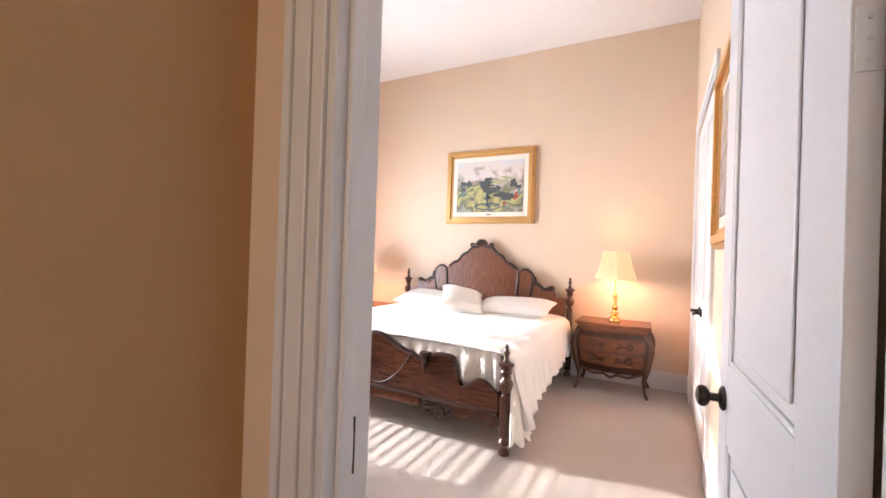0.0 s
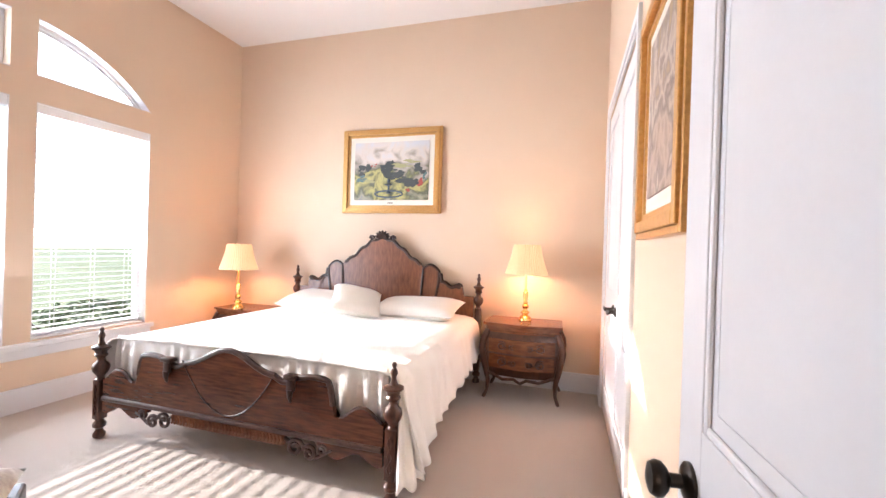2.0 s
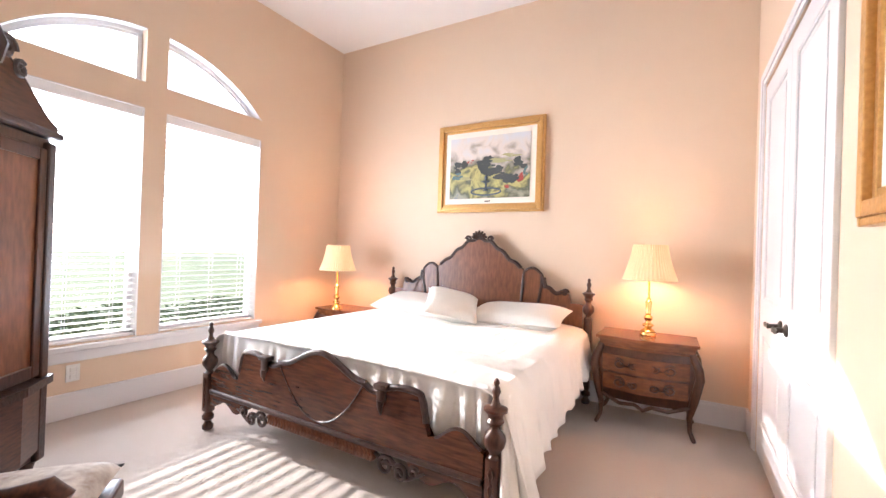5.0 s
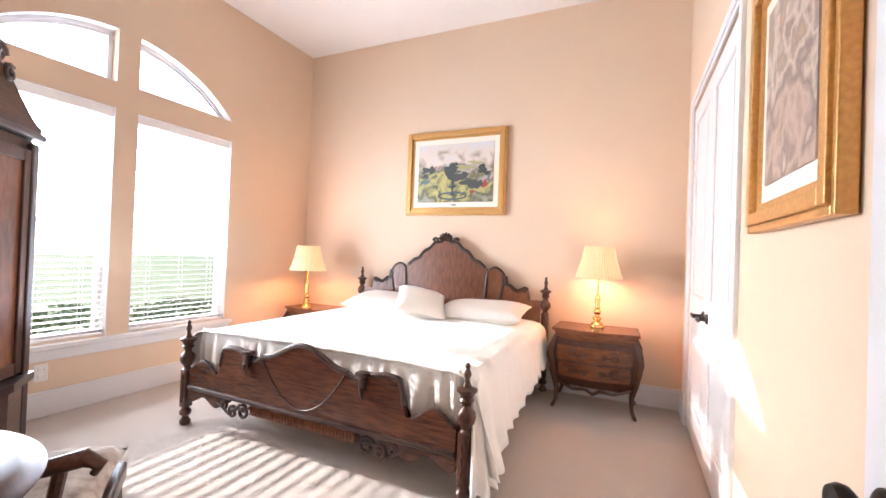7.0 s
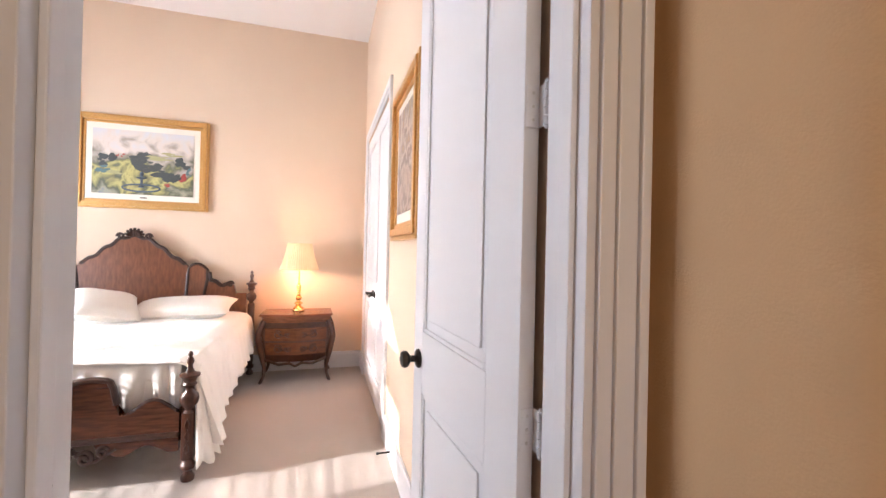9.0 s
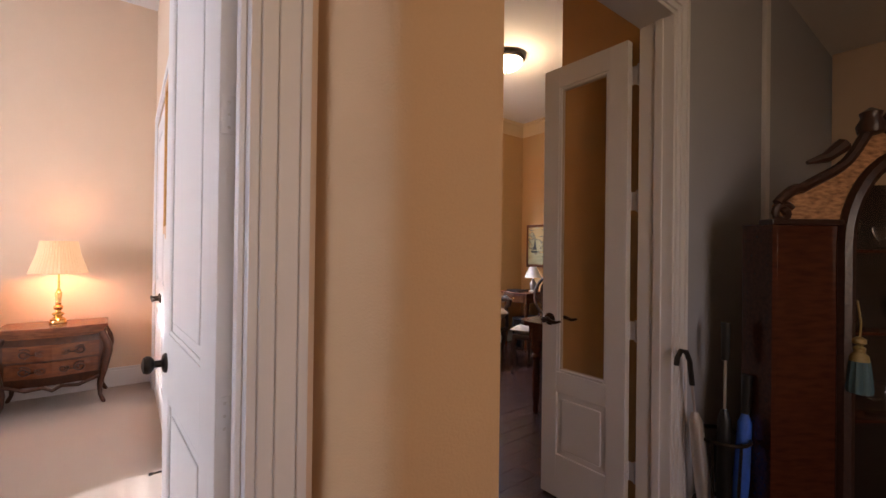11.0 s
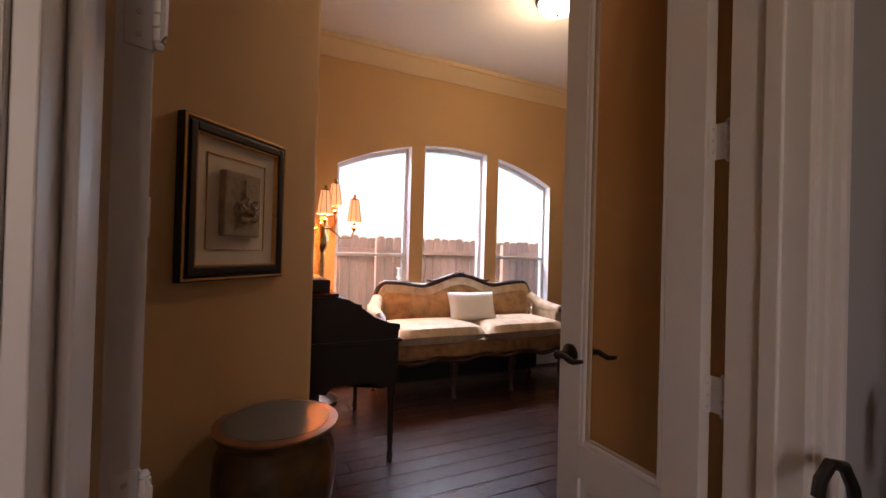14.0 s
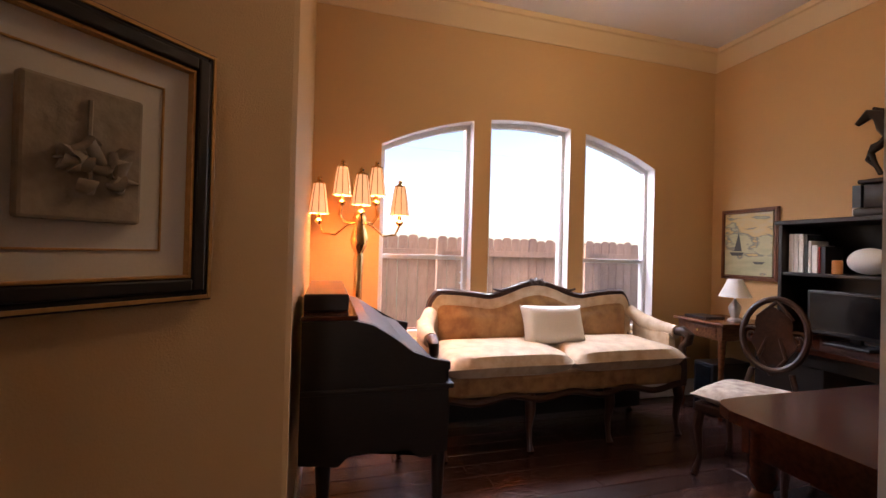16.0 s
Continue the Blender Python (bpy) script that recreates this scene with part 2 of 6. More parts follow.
def lathe(bm, prof, cx=0.0, cy=0.0, seg=20, wave=0, amp=0.0):
    rings = []
    for r, z in prof:
        rings.append([bm.verts.new((cx + r * (1 + amp * math.cos(wave * a)) * math.cos(a), cy + r * (1 + amp * math.cos(wave * a)) * math.sin(a), z)) for a in (2 * math.pi * i / seg for i in range(seg))])
    for a, b in zip(rings, rings[1:]):
        for i in range(seg):
            bm.faces.new((a[i], a[(i + 1) % seg], b[(i + 1) % seg], b[i]))
    for ring, up in ((rings[0], False), (rings[-1], True)):
        bm.faces.new(ring if up else ring[::-1])
    return bm


def prism(bm, pts, axis, a, b):
    """Outline pts (u, v) pushed from a to b along an axis: x -> (y, z), y -> (x, z), z -> (x, y)."""
    def at(u, v, w):
        return {"x": (w, u, v), "y": (u, w, v), "z": (u, v, w)}[axis]
    n = len(pts)
    lo = [bm.verts.new(at(u, v, a)) for u, v in pts]
    hi = [bm.verts.new(at(u, v, b)) for u, v in pts]
    f1, f2 = bm.faces.new(lo), bm.faces.new(hi[::-1])
    for i in range(n):
        bm.faces.new((lo[i], hi[i], hi[(i + 1) % n], lo[(i + 1) % n]))
    bmesh.ops.triangulate(bm, faces=[f1, f2])
    return bm


def tube(bm, pts, r, seg=8):
    pts = [Vector(p) for p in pts]
    rs = r if isinstance(r, (list, tuple)) else [r] * len(pts)
    rings = []
    side = None
    for i, p in enumerate(pts):
        d = (pts[min(i + 1, len(pts) - 1)] - pts[max(i - 1, 0)]).normalized()
        if side is None:
            side = d.orthogonal().normalized()
        side = (side - d * side.dot(d)).normalized()
        up = d.cross(side)
        rings.append([bm.verts.new(p + rs[i] * (math.cos(a) * side + math.sin(a) * up)) for a in (2 * math.pi * k / seg for k in range(seg))])
    for a, b in zip(rings, rings[1:]):
        for k in range(seg):
            bm.faces.new((a[k], a[(k + 1) % seg], b[(k + 1) % seg], b[k]))
    bm.faces.new(rings[0][::-1])
    bm.faces.new(rings[-1])
    return bm


def spiral(cx, cz, y, r, turns=1.3, start=0.0, flip=1, n=16):
    return [(cx + flip * r * (1 - 0.75 * i / n) * math.cos(start + turns * 2 * math.pi * i / n), y, cz + r * (1 - 0.75 * i / n) * math.sin(start + turns * 2 * math.pi * i / n)) for i in range(n + 1)]


def cushion(bm, cx, cy, cz, sx, sy, sz, m=None, power=3.2, seg=16):
    """A soft, pinched-corner cushion."""
    r = bmesh.ops.create_grid(bm, x_segments=seg, y_segments=seg, size=1)
    top = r["verts"]
    r2 = bmesh.ops.create_grid(bm, x_segments=seg, y_segments=seg, size=1)
    for vs, s in ((top, 1), (r2["verts"], -1)):
        for v in vs:
            u, w = v.co.x, v.co.y
            h = max(0.0, (1 - abs(u) ** power) * (1 - abs(w) ** power)) ** 0.5
            wob = 0.06 * noise.noise(Vector((u * 2.1 + cx * 3, w * 2.1 + cy, s)))
            pull = 1 - 0.06 * (1 - abs(u) ** 2) * abs(w) ** 4
            pull2 = 1 - 0.06 * (1 - abs(w) ** 2) * abs(u) ** 4
            v.co = Vector((cx + u * sx / 2 * pull2, cy + w * sy / 2 * pull, cz + s * (h + wob * h) * sz / 2))
    vs = top + r2["verts"]
    bmesh.ops.remove_doubles(bm, verts=vs, dist=0.0005)
    if m is not None:
        bmesh.ops.transform(bm, matrix=m, verts=[v for v in bm.verts])
    return bm


def part(name, bm, material, parent=None, label="", smooth=False):
    me = bpy.data.meshes.new(name)
    bmesh.ops.recalc_face_normals(bm, faces=bm.faces[:])
    bm.to_mesh(me)
    bm.free()
    me.materials.append(material)
    if smooth:
        me.polygons.foreach_set("use_smooth", [True] * len(me.polygons))
        me.set_sharp_from_angle(angle=radians(40))
    ob = new(name, me)
    if parent is not None:
        ob.parent = parent
    if label:
        tagged(ob, label)
    return ob


def thing(name, label, category, m=None, group="", kind=""):
    ob = new(name)
    ob.empty_display_size = 0.1
    if m is not None:
        ob.matrix_world = m
    return tagged(ob, label, category, group, kind)


def struct(name, bm, material, label, category, smooth=False):
    return tagged(part(name, bm, material, None, "", smooth), label, category, kind="structure")


def B():
    return bmesh.new()


def boxed(x0, x1, y0, y1, z0, z1, bevel=0.0, m=None):
    return box(bmesh.new(), x0, x1, y0, y1, z0, z1, bevel, m)


def lathed(prof, cx=0.0, cy=0.0, seg=20, wave=0, amp=0.0):
    return lathe(bmesh.new(), prof, cx, cy, seg, wave, amp)


# ---- plan ----
WX, EX, NY = -2.41, 1.745, 5.63      # bedroom west, east and north faces
BS, HF = 1.60, 1.48                  # bedroom south face, hall face of the door wall
BH, SH, HH = 3.66, 3.22, 3.05        # ceilings: bedroom, study, hall
D0, D1, DH = 0.948, 1.735, 2.44       # bedroom doorway
S0, S1, SDH = 2.235, 3.405, 2.36       # study doorway
SN, SE = 4.92, 6.30                  # study north and east faces

# floors and ground
tagged(part("ground", boxed(-60, 60, -60, 80, -0.40, -0.22), GRASS), "lawn and bare ground round the house", "ground", kind="structure")
struct("carpet_floor", boxed(WX - 0.1, EX + 0.1, -0.2 + BS, NY + 0.1, -0.12, 0.0), CARPET, "beige cut-pile carpet covering the bedroom floor", "carpet")
struct("subfloor", boxed(-1.3, SE + 0.2, -1.7, BS - 0.21, -0.12, -0.015), MAHOGANY, "dark wood hall subfloor under planks", "floor")
struct("study_subfloor", boxed(EX + 0.12, SE + 0.2, BS - 0.20, SN + 0.1, -0.12, -0.015), MAHOGANY, "dark wood study subfloor under planks", "floor")

# ceilings
struct("ceiling", boxed(WX - 0.2, EX + 0.12, BS - 0.1, NY + 0.2, BH, BH + 0.1), CEIL, "white textured bedroom ceiling", "ceiling")
struct("ceiling_study", boxed(EX + 0.13, SE + 0.2, HF + 0.02, SN + 0.2, SH, SH + 0.1), CEIL, "white textured study ceiling", "ceiling")
struct("ceiling_hall", boxed(-1.3, SE + 0.2, -1.7, HF + 0.01, HH, HH + 0.1), CEIL, "white hall ceiling", "ceiling")

# bedroom walls
W0, WM0, WM1, W1, WC = 2.605, 3.475, 3.635, 4.515, 3.56   # paired window openings
WSZ, WTZ, AZ = 0.51, 2.305, 2.505


def arch_z(y):
    """Head of the bedroom windows' shared segmental arch."""
    rise, half = 0.43, 0.955
    rad = (half * half + rise * rise) / (2 * rise)
    return AZ + rise - rad + math.sqrt(max(0.0, rad * rad - (y - WC) ** 2))


bm = B()
for y0, y1, z0, z1 in ((BS - 0.1, W0, 0, BH), (W1, NY + 0.2, 0, BH), (W0, W1, 0, WSZ), (W0, W1, WTZ, AZ), (WM0, WM1, WSZ, WTZ)):
    box(bm, WX - 0.16, WX, y0, y1, z0, z1)
box(bm, WX - 0.16, WX, WM0, WM1, AZ, 2.94)
for a, b in ((W0, WM0), (WM1, W1)):
    for i in range(14):
        y0, y1 = a + (b - a) * i / 14, a + (b - a) * (i + 1) / 14
        prism(bm, [(y0, arch_z(y0)), (y1, arch_z(y1)), (y1, BH), (y0, BH)], "x", WX - 0.16, WX)
prism(bm, [(WM0, 2.94), (WM1, 2.94), (WM1, BH), (WM0, BH)], "x", WX - 0.16, WX)
struct("wall_west", bm, PAINT, "peach painted bedroom wall with arched windows", "wall")
struct("wall_north", boxed(WX, EX + 0.14, NY, NY + 0.16, 0, BH), PAINT, "peach painted wall behind the bed", "wall")
C0, C1, CH = 3.82, 5.28, 2.44
bm = B()
for y0, y1, z0, z1 in ((BS, C0, 0, BH), (C1, NY, 0, BH), (C0, C1, CH, BH)):
    box(bm, EX, EX + 0.12, y0, y1, z0, z1)
struct("wall_east", bm, PAINT, "peach painted bedroom wall with closet doorway", "wall")
bm = B()
for x0, x1, z0 in ((WX - 0.16, D0, 0), (D1, 1.86, 0), (D0, D1, DH)):
    box(bm, x0, x1, HF, BS, z0, BH)
struct("wall_south", bm, PAINT, "peach painted wall with bedroom doorway", "wall")

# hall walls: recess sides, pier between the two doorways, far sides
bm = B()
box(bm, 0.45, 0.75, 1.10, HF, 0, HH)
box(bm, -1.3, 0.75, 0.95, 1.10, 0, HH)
struct("wall_hall_recess", bm, HALL, "wall beside the bedroom doorway, dim warm hall light put into its tan", "wall")
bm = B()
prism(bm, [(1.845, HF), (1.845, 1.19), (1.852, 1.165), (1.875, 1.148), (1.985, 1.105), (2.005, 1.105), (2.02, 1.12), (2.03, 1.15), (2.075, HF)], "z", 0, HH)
struct("wall_hall_pier", bm, HALL, "rounded pier between two doorways, dim warm hall light put into its tan", "wall", True)
bm = B()
for x0, x1, z0 in ((1.865, S0, 0), (S1, 3.62, 0), (S0, S1, SDH)):
    box(bm, x0, x1, HF + 0.004, BS, z0, SH)
struct("wall_study_south", bm, OCHRE, "ochre wall round the study doorway", "wall")
struct("wall_hall_grey", boxed(3.50, SE + 0.16, HF - 0.02, BS, 0, SH), DAYLIGHT_GREY, "hall wall beside the cabinet, cool daylight put into its grey", "wall")
# hall walls out of view, with an opening made for the added fill lamp
bm = B()
for x0, x1, z0, z1 in ((-1.3, 0.9, 0, HH), (2.1, SE + 0.2, 0, HH), (0.9, 2.1, 0, 1.1), (0.9, 2.1, 2.7, HH)):
    box(bm, x0, x1, -1.7, -1.55, z0, z1)
box(bm, -1.3, -1.15, -1.55, 0.95, 0, HH)
box(bm, SE + 0.05, SE + 0.2, -1.55, HF - 0.03, 0, HH)
struct("wall_hall_far", bm, PAINT, "peach painted hall walls", "wall")

# study walls
SW = [(3.13, 3.865), (4.005, 4.74), (4.885, 5.62)]
SZ0 = 0.60
SC, SHALF = 4.375, 1.245


def study_arch(x):
    rise = 0.30
    rad = (SHALF * SHALF + rise * rise) / (2 * rise)
    return 2.08 + rise - rad + math.sqrt(max(0.0, rad * rad - (x - SC) ** 2))


bm = B()
xs = [EX + 0.12] + [v for p in SW for v in p] + [SE + 0.16]
for i in range(0, len(xs), 2):
    box(bm, xs[i], xs[i + 1], SN, SN + 0.16, 0, SH)
for a, b in SW:
    box(bm, a, b, SN, SN + 0.16, 0, SZ0)
    for i in range(12):
        x0, x1 = a + (b - a) * i / 12, a + (b - a) * (i + 1) / 12
        prism(bm, [(x0, study_arch(x0)), (x1, study_arch(x1)), (x1, SH), (x0, SH)], "y", SN, SN + 0.16)
struct("wall_study_north", bm, OCHRE, "ochre study wall with three arched windows", "wall")
struct("wall_study_return", boxed(3.52, 3.62, BS, 2.13, 0, SH), OCHRE, "short ochre return wall behind the open glass door", "wall")
struct("wall_study_east", boxed(SE, SE + 0.16, BS, SN, 0, SH), OCHRE, "ochre study wall behind the hutch desk", "wall")
# clipped corner with the framed relief, and the wall behind the writing desk
PW = [(1.90, 2.13), (2.665, 2.965)]
bm = B()
prism(bm, [(1.87, 2.10), (2.66, 2.955), (2.672, 2.975), (2.672, 3.0), (2.64, 3.1), (1.87, 3.1)], "z", 0, SH)
box(bm, EX + 0.12, 1.90, BS, 2.2, 0, SH)
box(bm, 2.50, 2.64, 3.09, SN, 0, SH)
struct("wall_study_west", bm, OCHRE, "ochre study wall with a clipped corner", "wall")

# ---- trim ----
bm = B()
for x0, x1, y0, y1 in ((WX, WX + 0.016, BS, NY), (WX + 0.016, EX, NY - 0.016, NY), (EX - 0.016, EX, C1 + 0.09, NY - 0.016), (EX - 0.016, EX, BS + 0.02, C0 - 0.09), (WX + 0.016, D0 - 0.1, BS, BS + 0.016)):
    box(bm, x0, x1, y0, y1, 0, 0.155, 0.004)
    cap = 0.006
    box(bm, x0 - 0.0, x1 + (cap if x1 - x0 < 0.1 and x0 < 0 else 0), y0, y1, 0.155, 0.178, 0.003)
struct("baseboard", bm, TRIM, "tall white painted bedroom baseboard", "baseboard")
bm = B()
box(bm, 2.642, 2.656, 3.12, SN, 0, 0.15, 0.004)
box(bm, 2.66, SE, SN - 0.014, SN, 0, 0.15, 0.004)
box(bm, SE - 0.014, SE, BS, SN - 0.014, 0, 0.15, 0.004)
struct("baseboard_study", bm, TRIM, "white painted study baseboard", "baseboard")
# stepped crown moulding of the study
CP = [(0, 3.05), (0.012, 3.05), (0.02, 3.075), (0.05, 3.10), (0.085, 3.15), (0.10, 3.175), (0.12, 3.18), (0.125, 3.218), (0, 3.218)]
bm = B()
prism(bm, [(SN - a, z) for a, z in CP], "x", 2.64, SE)
prism(bm, [(SE - a, z) for a, z in CP], "y", BS, SN)
struct("crown_moulding", bm, CROWN, "cream stepped crown moulding under the study ceiling", "moulding", True)


def casing(name, x0, x1, top, yface, side, material=TRIM):
    """Moulded casing round an opening in a wall along x; side -1 faces south."""
    bm = B()
    w = 0.09
    for a, b, d in ((0.0, 0.03, 0.014), (0.03, 0.07, 0.02), (0.07, w, 0.027)):
        ya, yb = sorted((yface, yface + side * d))
        box(bm, x0 - b, x0 - a, ya, yb, 0, top + b, 0.003)
        box(bm, x1 + a, x1 + b, ya, yb, 0, top + b, 0.003)
        box(bm, x0 - a, x1 + a, ya, yb, top + a, top + b, 0.003)
    return struct(name, bm, material, "white moulded door casing", "door casing")


def jamb(name, x0, x1, top, y0, y1):
    bm = B()
    t = 0.018
    box(bm, x0, x0 + t, y0, y1, 0, top, 0.002)
    box(bm, x1 - t, x1, y0, y1, 0, top, 0.002)
    box(bm, x0 + t, x1 - t, y0, y1, top - t, top, 0.002)
    s = y0 + (y1 - y0) * 0.52
    box(bm, x0 + t, x0 + t + 0.012, s - 0.035, s, 0, top - t, 0.003)
    box(bm, x1 - t - 0.012, x1 - t, s - 0.035, s, 0, top - t, 0.003)
    return struct(name, bm, TRIM, "white painted door jamb with stop", "door jamb")


casing("trim_1", D0, D1, DH, HF, -1)
casing("trim_2", D0, D1, DH, BS, 1)
jamb("trim_3", D0, D1, DH, HF - 0.004, BS + 0.006)
casing("trim_4", S0, S1, SDH, HF - 0.02, -1)
jamb("trim_5", S0, S1, SDH, HF - 0.026, BS + 0.006)
bm = B()
for a, b, d in ((0.0, 0.03, 0.012), (0.03, 0.085, 0.02)):
    box(bm, EX - d, EX, C0 - b, C0 - a, 0, CH + b, 0.003)
    box(bm, EX - d, EX, C1 + a, C1 + b, 0, CH + b, 0.003)
    box(bm, EX - d, EX, C0 - a, C1 + a, CH + a, CH + b, 0.003)
struct("trim_6", bm, TRIM, "white closet door casing", "door casing")
struct("trim_7", boxed(4.54, 4.62, HF - 0.045, HF - 0.02, 0, HH, 0.006), TRIM, "white vertical trim board on grey wall", "trim")
# strike plate on the bedroom jamb
sp = thing("strike_plate", "dark bronze strike plate screwed to the white jamb", "strike plate")
part("plate", boxed(D0 + 0.018, D0 + 0.021, 1.525, 1.56, 0.88, 0.99, 0.001), BRONZE, sp)
part("keeper", boxed(D0 + 0.020, D0 + 0.0235, 1.533, 1.552, 0.905, 0.965, 0.001), STEEL, sp)


def rosette_lever(parent, name, x, z, y, side, direction):
    """Bronze rose with a curved lever, on a face whose normal is side along local y."""
    bm = B()
    lathe(bm, [(0.033, 0), (0.033, 0.006), (0.026, 0.012), (0.014, 0.016), (0.012, 0.05), (0.016, 0.055), (0.012, 0.062)], seg=18)
    bmesh.ops.transform(bm, matrix=pose(x, y, z, -90 if side > 0 else 90, 0, 0), verts=bm.verts[:])
    tube(bm, [(x, y + side * 0.052, z), (x + direction * 0.03, y + side * 0.056, z + 0.004), (x + direction * 0.07, y + side * 0.056, z - 0.006), (x + direction * 0.105, y + side * 0.054, z + 0.004)], [0.011, 0.010, 0.009, 0.006], 10)
    return part(name, bm, BRONZE, parent, "dark bronze lever handle", True)


def panel_door(name, label, width, height, m, knob_round=True, hinge_z=()):
    """Two-panel interior door; hinge edge at local x 0, leaf along +x, faces at y -0.018 and +0.018."""
    d = thing(name, label, "door", m, kind="structure")
    st, h, t = 0.105, height, 0.018
    hs = st if not hinge_z else 0.155
    bm = B()
    box(bm, 0, hs, -t, t, 0.012, h, 0.002)
    box(bm, width - st, width, -t, t, 0.012, h, 0.002)
    for z0, z1 in ((0.012, 0.22), (0.80, 1.02), (h - 0.12, h)):
        box(bm, hs, width - st, -t, t, z0, z1, 0.002)
    part("frame", bm, TRIM, d)
    for z0, z1 in ((0.22, 0.80), (1.02, h - 0.12)):
        bm = B()
        box(bm, hs, width - st, -0.008, 0.008, z0, z1)
        for s in (-1, 1):
            ya, yb = sorted((s * 0.008, s * 0.014))
            box(bm, hs + 0.045, width - st - 0.045, ya, yb, z0 + 0.045, z1 - 0.045, 0.005)
            yc, yd = sorted((s * 0.008, s * 0.0165))
            for q in ((hs, hs + 0.014, z0, z1), (width - st - 0.014, width - st, z0, z1), (hs + 0.014, width - st - 0.014, z0, z0 + 0.014), (hs + 0.014, width - st - 0.014, z1 - 0.014, z1)):
                box(bm, q[0], q[1], yc, yd, q[2], q[3], 0.004)
        part("panel", bm, TRIM, d)
    for s in (-1, 1):
        bm = B()
        prof = [(0.034, 0), (0.034, 0.006), (0.028, 0.011), (0.012, 0.015), (0.012, 0.034), (0.02, 0.038), (0.029, 0.046), (0.031, 0.056), (0.026, 0.066), (0.010, 0.071)]
        if knob_round:
            lathe(bm, prof, seg=20)
            bmesh.ops.transform(bm, matrix=pose(width - 0.065, s * t, 0.915, -90 * s, 0, 0), verts=bm.verts[:])
            part("knob", bm, BRONZE, d, "dark bronze door knob", True)
        else:
            bm.free()
            rosette_lever(d, "lever", width - 0.065, 0.92, s * t, s, -1)
    for z in hinge_z:
        hinge(d, 0.0, -t, z)
    return d


def hinge(parent, x, y, z, s=1):
    """Painted butt hinge: knuckles on the far side of the gap, one leaf on the door's edge, one across to the jamb."""
    bm = B()
    px, py = x - 0.03, y + s * 0.002
    for k in (-0.034, -0.017, 0.0, 0.017, 0.034):
        lathe(bm, [(0.0058, z + k - 0.0078), (0.0068, z + k - 0.0068), (0.0068, z + k + 0.0068), (0.0058, z + k + 0.0078)], px, py, 10)
    for k in (-0.046, 0.046):
        lathe(bm, [(0.003, z + k - 0.005), (0.006, z + k), (0.003, z + k + 0.005)], px, py, 10)
    ya, yb = sorted((y + s * 0.002, y + s * 0.032))
    box(bm, x - 0.0035, x - 0.0008, ya, yb, z - 0.043, z + 0.043, 0.001)
    yc, yd = sorted((py - 0.0012, py + 0.0012))
    box(bm, px, x - 0.001, yc, yd, z - 0.043, z + 0.043)
    box(bm, px - 0.03, px, yc, yd, z - 0.043, z + 0.043)
    hg = part("hinge", bm, TRIM, parent, "white painted butt hinge", True)
    bm = B()
    for k in (-0.028, 0.0, 0.028):
        lathe(bm, [(0.0038, 0), (0.0034, 0.0012)], z + k, 0, 8)
    bmesh.ops.transform(bm, matrix=Matrix.Translation((x - 0.0035, (ya + yb) / 2, 0)) @ Matrix(((0, 0, -1, 0), (0, 1, 0, 0), (1, 0, 0, 0), (0, 0, 0, 1))), verts=bm.verts[:])
    part("screws", bm, STEEL, hg)
    return hg


panel_door("door_1", "open white two-panel bedroom door with bronze knob", 0.775, 2.42, pose(1.712, 1.662, 0, 0, 0, 93.5), True, (0.30, 0.945, 1.61, 2.25))
# closet doors, shut
mid = (C0 + C1) / 2
for y, a in ((C0 + 0.004, 90), (C1 - 0.004, -90)):
    d = panel_door("closet_door", "closed white two-panel closet door with bronze lever", (C1 - C0) / 2 - 0.006, 2.42, pose(EX + 0.020, y, 0, 0, 0, a), False)

# door stop on the baseboard
ds = thing("door_stop", "small dark spring door stop on the baseboard", "door stop")
bm = B()
tube(bm, [(EX - 0.016, 3.42, 0.07), (EX - 0.085, 3.42, 0.07)], 0.006, 8)
part("spring", bm, BRONZE, ds)
bm = B()
tube(bm, [(EX - 0.085, 3.42, 0.07), (EX - 0.10, 3.42, 0.07)], 0.009, 8)
part("tip", bm, BLACKP, ds)


def glass_door(name, label, width, m):
    """Tall single-lite door with a small bottom panel and bronze levers."""
    d = thing(name, label, "door", m, kind="structure")
    st, h, t = 0.095, 2.31, 0.02
    bm = B()
    box(bm, 0, st, -t, t, 0.012, h, 0.002)
    box(bm, width - st, width, -t, t, 0.012, h, 0.002)
    for z0, z1 in ((0.012, 0.24), (0.57, 0.68), (h - 0.11, h)):
        box(bm, st, width - st, -t, t, z0, z1, 0.002)
    part("frame", bm, TRIM, d)
    bm = B()
    box(bm, st, width - st, -0.008, 0.008, 0.24, 0.57)
    for s in (-1, 1):
        ya, yb = sorted((s * 0.008, s * 0.016))
        box(bm, st + 0.03, width - st - 0.03, ya, yb, 0.27, 0.54, 0.006)
    part("panel", bm, TRIM, d)
    for s in (-1, 1):
        bm = B()
        yc, yd = sorted((s * 0.006, s * 0.018))
        for q in ((st, st + 0.016, 0.68, h - 0.11), (width - st - 0.016, width - st, 0.68, h - 0.11), (st + 0.016, width - st - 0.016, 0.68, 0.696), (st + 0.016, width - st - 0.016, h - 0.126, h - 0.11)):
            box(bm, q[0], q[1], yc, yd, q[2], q[3], 0.005)
        part("bead", bm, TRIM, d)
        rosette_lever(d, "lever", width - 0.05, 0.955, s * t, s, -1)
    p = part("pane", boxed(st + 0.001, width - st - 0.001, -0.003, 0.003, 0.681, h - 0.111), FROST, d, "smoked glass pane")
    p.visible_shadow = False
    for z in (0.30, 0.955, 1.56, 2.15):
        hinge(d, 0.0, -t, z)
    return d


